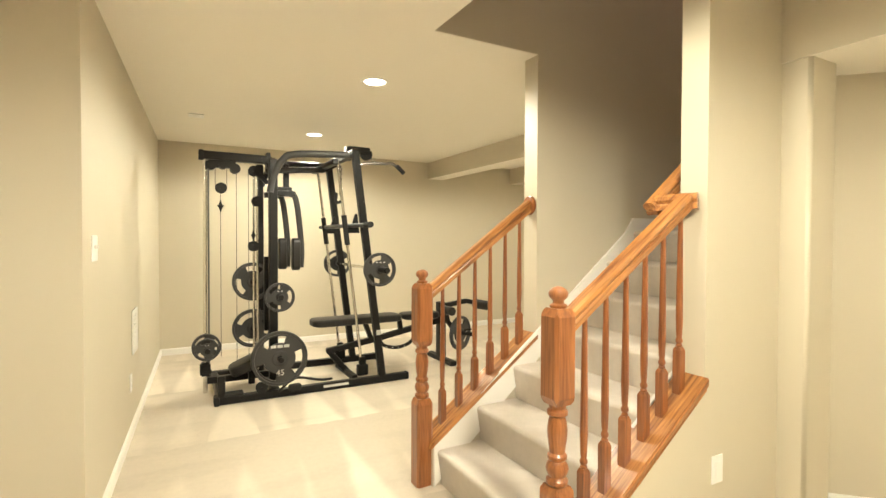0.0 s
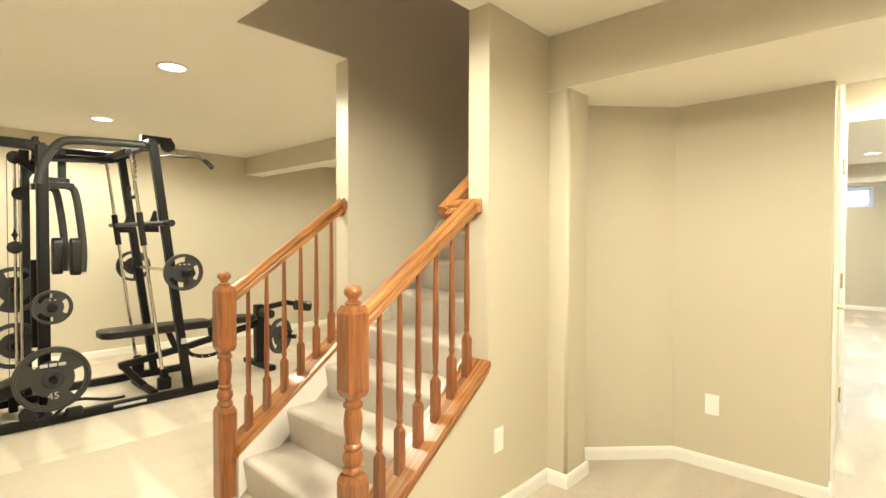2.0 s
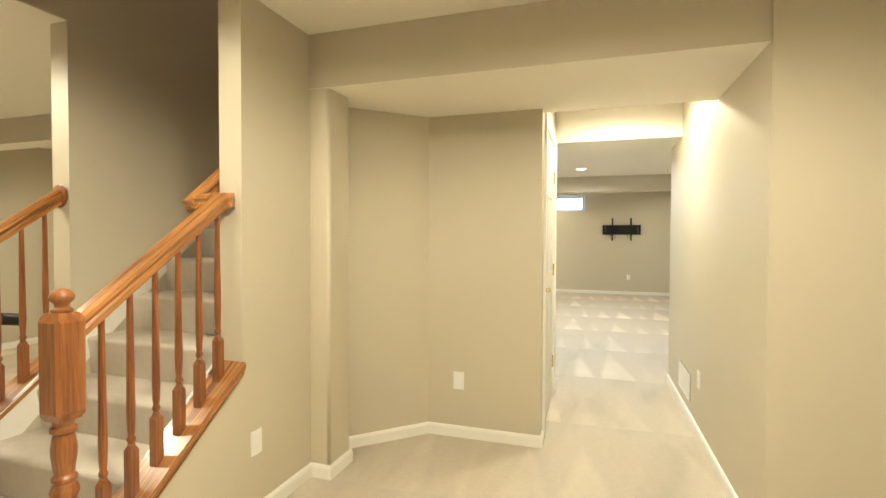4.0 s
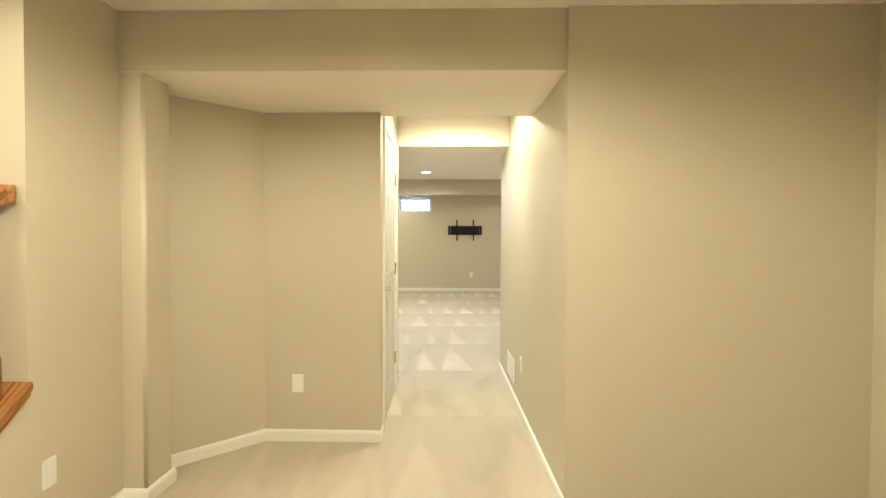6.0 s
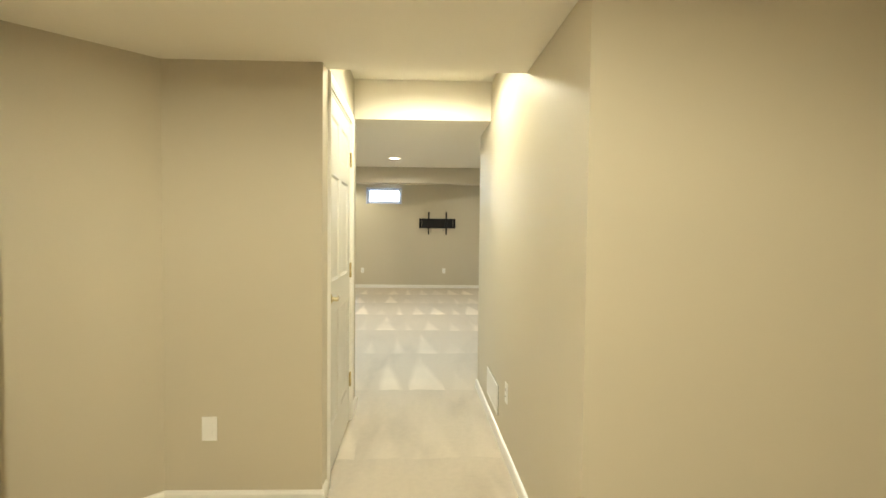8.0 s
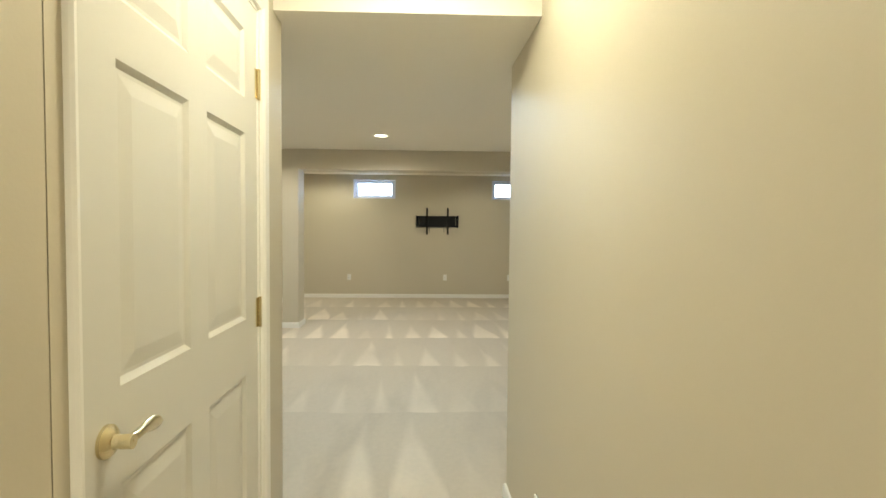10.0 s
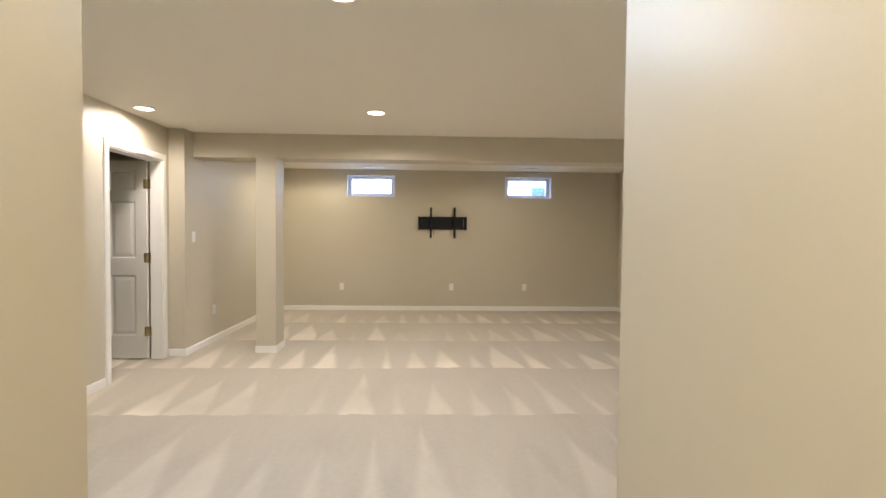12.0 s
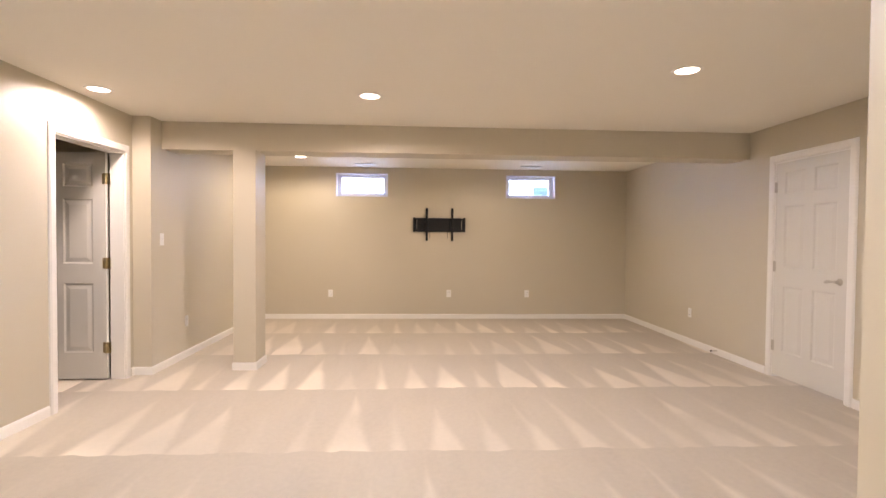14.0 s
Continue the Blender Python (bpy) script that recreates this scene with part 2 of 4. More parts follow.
# ---- mesh tools ----
def finish(name, bm, material, parent=None, label="", smooth=False):
    bmesh.ops.recalc_face_normals(bm, faces=bm.faces)
    me = bpy.data.meshes.new(name)
    bm.to_mesh(me)
    bm.free()
    me.materials.append(material)
    if smooth:
        for p in me.polygons:
            p.use_smooth = True
        me.set_sharp_from_angle(angle=radians(35))
    ob = new(name, me)
    if parent is not None:
        ob.parent = parent
    if label:
        ob["label"] = label
    return ob


def part(name, bm, material, parent, label="", smooth=False):
    return finish(name, bm, material, parent, label, smooth)


def thing(name, label, category, group="", kind=""):
    return tagged(new(name), label, category, group, kind)


def structure(name, bm, material, label, category):
    return tagged(finish(name, bm, material), label, category, kind="structure")


def box(bm, x0, x1, y0, y1, z0, z1, bevel=0.0):
    made = bmesh.ops.create_cube(bm, size=1.0)["verts"]
    for v in made:
        v.co = Vector(((x0 + x1) / 2 + v.co.x * (x1 - x0), (y0 + y1) / 2 + v.co.y * (y1 - y0), (z0 + z1) / 2 + v.co.z * (z1 - z0)))
    if bevel:
        edges = {e for v in made for e in v.link_edges}
        bmesh.ops.bevel(bm, geom=list(edges), offset=bevel, segments=2, affect="EDGES", profile=0.5)
    return bm


def boxes(*rows, bevel=0.0):
    bm = bmesh.new()
    for r in rows:
        box(bm, *r, bevel=bevel)
    return bm


def prism(points, z0, z1, bm=None):
    """An upright block over a floor outline."""
    bm = bm or bmesh.new()
    lower, upper = [bm.verts.new((x, y, z0)) for x, y in points], [bm.verts.new((x, y, z1)) for x, y in points]
    n = len(points)
    bm.faces.new(lower[::-1])
    bm.faces.new(upper)
    for i in range(n):
        bm.faces.new((lower[i], lower[(i + 1) % n], upper[(i + 1) % n], upper[i]))
    return bm


def side_prism(points, y0, y1, bm=None):
    """A block over an outline in the x-z plane."""
    bm = bm or bmesh.new()
    a, c = [bm.verts.new((x, y0, z)) for x, z in points], [bm.verts.new((x, y1, z)) for x, z in points]
    n = len(points)
    bm.faces.new(a)
    bm.faces.new(c[::-1])
    for i in range(n):
        bm.faces.new((a[i], c[i], c[(i + 1) % n], a[(i + 1) % n]))
    return bm


def lathe(profile, steps=20, m=None, bm=None):
    """A turned piece round z: rows of radius, height."""
    bm = bm or bmesh.new()
    rings = []
    for r, z in profile:
        rings.append([bm.verts.new((r * math.cos(2 * math.pi * k / steps), r * math.sin(2 * math.pi * k / steps), z)) for k in range(steps)])
    for a, c in zip(rings, rings[1:]):
        for k in range(steps):
            bm.faces.new((a[k], a[(k + 1) % steps], c[(k + 1) % steps], c[k]))
    bm.faces.new(rings[0][::-1])
    bm.faces.new(rings[-1])
    if m is not None:
        bmesh.ops.transform(bm, matrix=m, verts=[v for r in rings for v in r])
    return bm


def bar(bm, a, c, w, h=None, up=(0, 0, 1), bevel=0.0):
    """A square tube from a to c."""
    a, c = Vector(a), Vector(c)
    d = (c - a).normalized()
    side = d.cross(Vector(up))
    if side.length < 1e-4:
        side = d.cross(Vector((0, 1, 0)))
    side.normalize()
    top = side.cross(d)
    h = h or w
    made = []
    for p in (a, c):
        made.append([bm.verts.new(p + side * sx * w / 2 + top * sz * h / 2) for sx, sz in ((-1, -1), (1, -1), (1, 1), (-1, 1))])
    faces = [bm.faces.new(made[0]), bm.faces.new(made[1][::-1])]
    for k in range(4):
        faces.append(bm.faces.new((made[0][k], made[1][k], made[1][(k + 1) % 4], made[0][(k + 1) % 4])))
    if bevel:
        bmesh.ops.bevel(bm, geom=list({e for f in faces for e in f.edges}), offset=bevel, segments=2, affect="EDGES", profile=0.5)
    return bm


def rod(bm, points, r, steps=12):
    """A round bar along a line of points."""
    points = [Vector(p) for p in points]
    rings = []
    side = None
    for i, p in enumerate(points):
        d = (points[min(i + 1, len(points) - 1)] - points[max(i - 1, 0)]).normalized()
        ref = Vector((0, 0, 1)) if abs(d.z) < 0.95 else Vector((0, 1, 0))
        side = d.cross(ref).normalized() if side is None else (side - d * side.dot(d)).normalized()
        top = side.cross(d)
        rings.append([bm.verts.new(p + (side * math.cos(2 * math.pi * k / steps) + top * math.sin(2 * math.pi * k / steps)) * r) for k in range(steps)])
    for a, c in zip(rings, rings[1:]):
        for k in range(steps):
            bm.faces.new((a[k], a[(k + 1) % steps], c[(k + 1) % steps], c[k]))
    bm.faces.new(rings[0][::-1])
    bm.faces.new(rings[-1])
    return bm


def sweep(bm, points, outline, up=(0, 0, 1)):
    """A moulding: an outline of (side, top) drawn along a line of points with mitred corners."""
    points = [Vector(p) for p in points]
    rings = []
    for i, p in enumerate(points):
        a = (p - points[i - 1]).normalized() if i else None
        c = (points[i + 1] - p).normalized() if i + 1 < len(points) else None
        d = ((a or c) + (c or a)).normalized()
        side = d.cross(Vector(up)).normalized()
        top = side.cross(d)
        stretch = 1 / max(0.3, d.dot(c or a))
        rings.append([bm.verts.new(p + side * s * stretch + top * t) for s, t in outline])
    n = len(outline)
    for a, c in zip(rings, rings[1:]):
        for k in range(n):
            bm.faces.new((a[k], a[(k + 1) % n], c[(k + 1) % n], c[k]))
    bm.faces.new(rings[0][::-1])
    bm.faces.new(rings[-1])
    return bm


# ---- the plan ----
HALL_N, HALL_S = 0.972, 0.012         # faces of the corridor walls
HALL_LEAN = 0.028                     # the corridor's walls run a little askew
STAIR_S, STAIR_N = 2.21, 3.15         # faces inside the stairwell
END_X = 2.56                          # ends of the stair walls
FAR_X, ROOM_S, ROOM_N, ROOM_N2 = 12.975, -2.84, 3.21, 3.045
NEAR_ROOM_X = 5.65
T = 0.12


def hall_n(x):
    return HALL_N + HALL_LEAN * (x - 4.92)


# floor and ceilings
structure("floor", boxes((-3.2, 13.3, -3.2, 7.5, -0.12, 0.0)), CARPET, "beige cut-pile carpet with vacuum strokes", "floor")
bm = boxes((-3.2, 1.876, -3.2, 7.5, FRONT, CEIL + 0.2), (1.876, 5.07, STAIR_N + 0.004, 7.5, FRONT, CEIL + 0.2), (1.876, 5.07, -3.2, STAIR_S - 0.004, FRONT, CEIL + 0.2),
           (5.07, 13.3, -3.2, 7.5, CEIL, CEIL + 0.2))
structure("ceiling", bm, CEILING, "flat off-white plaster ceiling", "ceiling")
structure("ceiling_stairwell", boxes((1.7, 5.1, 2.05, 3.3, 4.85, 5.0)), CEILING, "plain ceiling high above the stairs", "ceiling")


def bullnose(bm, r=0.016):
    """Round the upright corners of drywall."""
    ups = [e for e in bm.edges if abs(e.verts[0].co.z - e.verts[1].co.z) > 0.5]
    bmesh.ops.bevel(bm, geom=ups, offset=r, segments=4, affect="EDGES", profile=0.5)
    for f in bm.faces:
        f.smooth = abs(f.normal.z) < 0.5 and f.calc_area() < 0.05
    return bm


# gym
structure("wall_west", prism([(0.355, 3.30), (0.54, 7.3), (0.42, 7.3), (0.235, 3.42), (-3.2, 3.42), (-3.2, 3.30)], 0, CEIL), WALL, "beige painted wall with light switch", "wall")
structure("wall_gym_back", boxes((0.4, 6.12, 7.152, 7.3, 0, CEIL)), WALL, "beige painted back wall behind the weights", "wall")
structure("wall_gym_east", boxes((6.0, 6.12, 3.27, 7.15, 0, CEIL)), WALL, "beige painted side wall", "wall")
soffits = [structure("beam_gym", boxes((3.86, 4.10, 3.272, 7.15, 2.16, CEIL - 0.003)), WALL, "boxed beam across the gym ceiling", "beam"),
           structure("soffit_gym", boxes((5.29, 6.0, 3.272, 7.15, 2.165, CEIL - 0.003)), WALL, "boxed-in soffit below the ceiling", "soffit")]
structure("wall_behind", boxes((-3.2, -3.05, -1.6, 3.3, 0, CEIL)), WALL, "beige painted wall", "wall")

# stairwell
structure("wall_stair_north", boxes((END_X, 5.0, STAIR_N, STAIR_N + T, 0, 4.85), (1.88, END_X, STAIR_N, STAIR_N + T, FRONT + 0.004, 4.85)), WALL, "beige painted stairwell wall", "wall")
structure("wall_stair_south", boxes((END_X, 5.0, STAIR_S - T, STAIR_S, 0, 4.85), (1.88, END_X, STAIR_S - T, STAIR_S, FRONT + 0.004, 4.85)), WALL, "beige painted stairwell wall", "wall")
structure("wall_stair_upper", boxes((1.76, 1.88, STAIR_S - T, STAIR_N + T, FRONT + 0.004, 4.85)), WALL, "wall above the stair opening", "wall")
structure("wall_stair_end", boxes((4.55, 4.67, STAIR_S, STAIR_N, 1.0, 4.85)), WALL, "end wall of the stair landing", "wall")

# entrance space and alcove
PIL_X0, PIL_X1 = 3.09, 3.31
structure("pilaster", bullnose(boxes((PIL_X0, PIL_X1, 1.972, 2.20, 0, 2.105))), WALL, "shallow wall pier below the beam", "pier")
structure("wall_alcove", prism([(3.345, 2.19), (3.86, 1.685), (3.86, hall_n(3.86)), (3.96, hall_n(3.96)), (3.96, 1.73), (3.52, 2.19)], 0, 2.104), WALL, "angled beige alcove wall", "wall")
soffits.append(structure("beam_entrance", boxes((3.08, 3.963, -0.07, 2.09, 2.101, CEIL)), WALL, "boxed beam across the entrance", "beam"))
for ob in soffits:  # undersides painted like the ceiling
    ob.data.materials.append(CEILING)
    for p in ob.data.polygons:
        p.material_index = 1 if p.normal.z < -0.9 else 0
structure("wall_hall_south", prism([(3.06, -0.057), (NEAR_ROOM_X, HALL_S), (NEAR_ROOM_X, ROOM_S), (NEAR_ROOM_X - T, ROOM_S), (NEAR_ROOM_X - T, -0.18), (3.18, -0.18), (3.18, -1.55), (3.06, -1.55)], 0, CEIL), WALL, "satin beige corridor wall", "wall")
structure("wall_entrance_south", boxes((-3.2, 3.22, -1.62, -1.475, 0, CEIL)), WALL, "beige painted wall", "wall")

# corridor, with its door opening
D0, D1, DOOR_H = 4.008, 4.925, 2.045
bm = bmesh.new()
for x0, x1, z0 in ((3.963, D0, 0), (D1, 5.2, 0), (D0, D1, DOOR_H)):
    prism([(x0, hall_n(x0)), (x1, hall_n(x1)), (x1, hall_n(x1) + T), (x0, hall_n(x0) + T)], z0, CEIL, bm)
structure("wall_hall_north", bm, WALL, "beige corridor wall with a closet door", "wall")
structure("wall_closet", boxes((3.97, 5.08, 1.75, 1.87, 0, CEIL), (3.965, 4.02, 1.085, 1.75, 0, CEIL)), WALL, "plain wall of the closet", "wall")
structure("wall_room_west", boxes((5.08, 5.2, HALL_N + T + 0.01, ROOM_N, 0, CEIL)), WALL, "beige painted wall", "wall")
structure("soffit_room", boxes((5.09, 6.03, ROOM_S, ROOM_N, 2.115, CEIL - 0.003)), CEILING, "low boxed soffit where the corridor ends", "soffit")

# large room
RD0, RD1 = 8.79, 9.62
bm = boxes((NEAR_ROOM_X - T, RD0, ROOM_S - T, ROOM_S, 0, CEIL), (RD1, FAR_X, ROOM_S - T, ROOM_S, 0, CEIL), (RD0, RD1, ROOM_S - T, ROOM_S, DOOR_H, CEIL))
structure("wall_south", bm, WALL, "beige wall with a closed white door", "wall")
LD0, LD1 = 8.80, 9.66
bm = boxes((5.08, LD0, ROOM_N, ROOM_N + T, 0, CEIL), (LD1, 9.79, ROOM_N, ROOM_N + T, 0, CEIL), (LD0, LD1, ROOM_N, ROOM_N + T, DOOR_H, CEIL))
structure("wall_north", bm, WALL, "beige wall with an open door", "wall")
structure("wall_north_far", boxes((9.79, FAR_X, ROOM_N2, ROOM_N + T, 0, CEIL)), WALL, "beige wall past the beam", "wall")
structure("wall_side_room", boxes((8.2, 10.6, 5.2, 5.32, 0, CEIL), (8.08, 8.2, 3.33, 5.32, 0, CEIL), (10.6, 10.72, 3.33, 5.32, 0, CEIL)), WALL, "walls of the unlit side room", "wall")
BEAM_X0, BEAM_X1, BEAM_Z = 9.99, 10.30, 2.138
structure("beam_room", boxes((BEAM_X0, BEAM_X1, ROOM_S, ROOM_N2, BEAM_Z, CEIL)), WALL, "boxed beam across the room", "beam")
structure("column", boxes((9.935, 10.245, 2.138, 2.350, 0, BEAM_Z)), WALL, "square drywall column under the beam", "column")

WINDOWS = [(1.04, 1.86), (-1.656, -0.85)]
WZ0, WZ1 = 1.942, 2.312
ys = [ROOM_S - T]
rows = []
for y0, y1 in sorted(WINDOWS):
    rows.append((FAR_X, FAR_X + 0.22, ys[-1], y0, 0, CEIL))
    rows.append((FAR_X, FAR_X + 0.22, y0, y1, 0, WZ0))
    rows.append((FAR_X, FAR_X + 0.22, y0, y1, WZ1, CEIL))
    ys.append(y1)
rows.append((FAR_X, FAR_X + 0.22, ys[-1], ROOM_N + T, 0, CEIL))
structure("wall_east", boxes(*rows), WALL, "long beige wall with two small windows", "wall")


# ---- baseboards, as mouldings along the walls ----
BASE = [(0.0, 0.0), (0.014, 0.0), (0.014, 0.058), (0.009, 0.070), (0.0, 0.074)]


def baseboard(points, label="white painted baseboard"):
    """Runs with the wall on the left hand."""
    bm = bmesh.new()
    sweep(bm, [(x, y, 0.0) for x, y in points], BASE)
    return structure("baseboard", bm, TRIM, label, "baseboard")


baseboard([(-3.05, 3.30), (0.355, 3.30), (0.54, 7.15), (6.0, 7.15), (6.0, 3.33), (5.2, 3.33), (5.2, 3.27), (1.9, 3.27)])
baseboard([(1.90, 2.09), (PIL_X0, 2.09), (PIL_X0, 1.972), (PIL_X1, 1.972), (PIL_X1, 2.09), (3.447, 2.09), (3.86, 1.685), (3.86, hall_n(3.86)), (3.957, hall_n(3.957))])
baseboard([(5.0, hall_n(5.0)), (5.2, hall_n(5.2)), (5.2, ROOM_N), (8.72, ROOM_N)])
baseboard([(9.74, ROOM_N), (9.79, ROOM_N), (9.79, ROOM_N2), (FAR_X, ROOM_N2), (FAR_X, ROOM_S), (9.695, ROOM_S)])
baseboard([(8.715, ROOM_S), (NEAR_ROOM_X, ROOM_S), (NEAR_ROOM_X, HALL_S), (3.06, -0.057), (3.06, -1.475), (-3.05, -1.475), (-3.05, 3.30)])
baseboard([(9.935, 2.350), (9.935, 2.138), (10.245, 2.138), (10.245, 2.350), (9.935, 2.350)], "white baseboard round the column")


# ---- stairs ----
RISE, RUN, NOSE = 0.195, 0.245, 1.894
stairs = thing("stairs", "carpeted stairs between oak railings up to a landing", "stairs", kind="structure")
for i in range(7):
    x, z = NOSE + RUN * i, RISE * (i + 1)
    back = x + RUN + 0.03 if i < 6 else 4.55
    r = 0.022
    pts = [(x + 0.03, z - RISE + 0.001), (x + 0.006, z - 0.055)]
    pts += [(x + r - r * math.cos(a), z - r + r * math.sin(a)) for a in [radians(d) for d in (-30, 0, 22, 45, 68, 90)]]
    pts += [(back, z), (back, z - RISE + 0.001)]
    part("step", side_prism(pts, STAIR_S + 0.004, STAIR_N - 0.004), STAIR_CARPET, stairs, "light beige carpeted step" if i == 0 else "", smooth=True)


def slope_z(x):
    return 0.19 + 0.742 * (x - 1.844)


for name, y0, y1 in (("knee_wall_north", STAIR_N, STAIR_N + T), ("knee_wall_south", STAIR_S - T, STAIR_S)):
    pts = [(1.872, 0.0), (END_X, 0.0), (END_X, slope_z(END_X)), (1.872, slope_z(1.872))]
    structure(name, side_prism(pts, y0, y1), WALL, "low sloping wall beside the stairs", "knee wall")

# white skirt board along the steps
for y0, y1 in ((STAIR_N - 0.016, STAIR_N), (STAIR_S, STAIR_S + 0.016)):
    line = lambda x: RISE + (x - NOSE) * RISE / RUN + 0.045
    pts = [(NOSE - 0.02, 0.0), (3.36, 1.30), (4.54, 1.30), (4.54, 1.452), (3.365, 1.452), (3.30, line(3.30)), (NOSE - 0.02, line(NOSE - 0.02))]
    structure("skirt_board", side_prism(pts, y0, y1), TRIM, "white skirt board along the carpeted steps", "trim")


def square_ring(bm, x, y, rows):
    """A four-sided post: rows of half width, height."""
    rings = [[bm.verts.new((x + sx * w, y + sy * w, z)) for sx, sy in ((-1, -1), (1, -1), (1, 1), (-1, 1))] for w, z in rows]
    for a, c in zip(rings, rings[1:]):
        for k in range(4):
            bm.faces.new((a[k], a[(k + 1) % 4], c[(k + 1) % 4], c[k]))
    bm.faces.new(rings[0][::-1])
    bm.faces.new(rings[-1])
    return bm


def newel(parent):
    """A turned newel post with two square blocks and a ball top."""
    w = 0.046
    for name, rows in (("base_block", [(w, 0), (w, 0.432), (w - 0.014, 0.462)]), ("top_block", [(w - 0.014, 0.742), (w, 0.770), (w, 1.046), (w - 0.016, 1.074)])):
        bm = square_ring(bmesh.new(), 0, 0, rows)
        bmesh.ops.bevel(bm, geom=[e for e in bm.edges if abs(e.verts[0].co.x - e.verts[1].co.x) + abs(e.verts[0].co.y - e.verts[1].co.y) < 1e-4], offset=0.011, segments=1, affect="EDGES")
        part(name, bm, OAK_POST, parent)
    shaft = [(0.030, 0.46), (0.038, 0.470), (0.038, 0.482), (0.029, 0.492), (0.036, 0.505), (0.040, 0.520), (0.036, 0.535), (0.028, 0.548), (0.034, 0.556), (0.034, 0.566),
             (0.027, 0.575), (0.030, 0.60), (0.034, 0.63), (0.035, 0.655), (0.031, 0.685), (0.027, 0.700), (0.036, 0.708), (0.036, 0.720), (0.029, 0.728), (0.032, 0.744)]
    part("turned_shaft", lathe(shaft), OAK_POST, parent, smooth=True)
    ball = [(0.026, 1.072), (0.030, 1.078), (0.030, 1.084), (0.020, 1.090), (0.019, 1.096)]
    ball += [(0.034 * math.cos(radians(a)), 1.122 + 0.026 * math.sin(radians(a))) for a in (-50, -30, -10, 10, 30, 50, 70, 85)]
    part("ball_top", lathe(ball), OAK_POST, parent, "polished oak ball top", smooth=True)


def baluster(x, y, z0, z1, parent):
    """A slender turned baluster on a square foot."""
    ob = new("baluster")
    ob.parent = parent
    s = 0.0165
    bm = bmesh.new()
    lo = [(-1, -1), (1, -1), (1, 1), (-1, 1)]
    a = [bm.verts.new((x + sx * s, y + sy * s, z0 + 0.742 * sx * s)) for sx, sy in lo]
    c = [bm.verts.new((x + sx * s, y + sy * s, z0 + 0.165)) for sx, sy in lo]
    d = [bm.verts.new((x + sx * s * 0.62, y + sy * s * 0.62, z0 + 0.180)) for sx, sy in lo]
    bm.faces.new(a[::-1])
    bm.faces.new(d)
    for p, q in ((a, c), (c, d)):
        for k in range(4):
            bm.faces.new((p[k], p[(k + 1) % 4], q[(k + 1) % 4], q[k]))
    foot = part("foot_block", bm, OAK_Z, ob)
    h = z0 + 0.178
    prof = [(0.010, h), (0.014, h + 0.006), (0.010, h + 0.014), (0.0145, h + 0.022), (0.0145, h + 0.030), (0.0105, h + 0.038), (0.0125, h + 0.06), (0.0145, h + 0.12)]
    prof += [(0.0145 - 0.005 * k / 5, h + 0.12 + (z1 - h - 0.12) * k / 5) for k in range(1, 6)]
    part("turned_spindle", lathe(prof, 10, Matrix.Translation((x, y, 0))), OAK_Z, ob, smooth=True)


RAIL = [(-0.028, -0.030), (0.028, -0.030), (0.028, -0.012), (0.022, -0.004), (0.030, 0.010), (0.027, 0.024), (0.015, 0.034), (-0.015, 0.034), (-0.027, 0.024), (-0.030, 0.010), (-0.022, -0.004), (-0.028, -0.012)]


def railing(y, outer, label, z_start, slope, goose):
    """One stair railing: newel, cap board, handrail and six balusters."""
    ob = thing("stair_railing", label, "railing", "stair railings")
    post = new("newel_post")
    post.parent = ob
    newel(post)
    post.location = (1.838, y, 0)
    pts = [(1.852, slope_z(1.852)), (END_X + 0.004, slope_z(END_X)), (END_X + 0.004, slope_z(END_X) + 0.036), (1.872, slope_z(1.872) + 0.036)]
    bm = side_prism(pts, y - T / 2 - 0.020, y + T / 2 + 0.020)
    # small moulding under the board's outer edge
    lo, hi = (y + T / 2 + 0.001, y + T / 2 + 0.014) if outer > 0 else (y - T / 2 - 0.014, y - T / 2 - 0.001)
    side_prism([(1.90, slope_z(1.90) - 0.022), (END_X, slope_z(END_X) - 0.022), (END_X, slope_z(END_X) - 0.001), (1.90, slope_z(1.90) - 0.001)], lo, hi, bm)
    bmesh.ops.bevel(bm, geom=list(bm.edges), offset=0.006, segments=2, affect="EDGES")
    part("cap_board", bm, OAK_X_LIT, ob, "sloping oak cap board")
    rail_z = lambda x: z_start + slope * (x - 1.87)
    bm = bmesh.new()
    if goose:
        sweep(bm, [(1.87, y, rail_z(1.87)), (2.515, y, rail_z(2.515))], RAIL)
        # level return to the wall side, and the rail that climbs on from it
        sweep(bm, [(2.545, y - 0.030, rail_z(2.515) - 0.004), (2.468, y + 0.118, rail_z(2.515) - 0.010)], RAIL)
        sweep(bm, [(2.452, y + 0.122, rail_z(2.515) - 0.034), (3.36, y + 0.122, rail_z(2.515) - 0.034 + 0.80 * 0.908), (4.3, y + 0.122, rail_z(2.515) - 0.034 + 0.80 * 0.928)], RAIL)
    else:
        sweep(bm, [(1.87, y, rail_z(1.87)), (END_X - 0.008, y, rail_z(END_X - 0.008))], RAIL)
    part("handrail", bm, OAK_X_LIT, ob, "polished oak handrail", smooth=True)
    if not goose:
        m = pose(END_X - 0.016, y, rail_z(END_X - 0.01), 0, 90, 0)
        part("rosette", lathe([(0.052, 0.0), (0.058, 0.004), (0.058, 0.010), (0.048, 0.0155)], 24, m), OAK_Z, ob, "round oak wall rosette", smooth=True)
    for k in range(6):
        x = 1.962 + 0.1035 * k
        baluster(x, y, slope_z(x) + 0.034, rail_z(x) - 0.024, ob)
    return ob


railing(STAIR_N + T / 2, 1, "stained oak stair railing ending in a wall rosette", 1.018, 0.725, False)
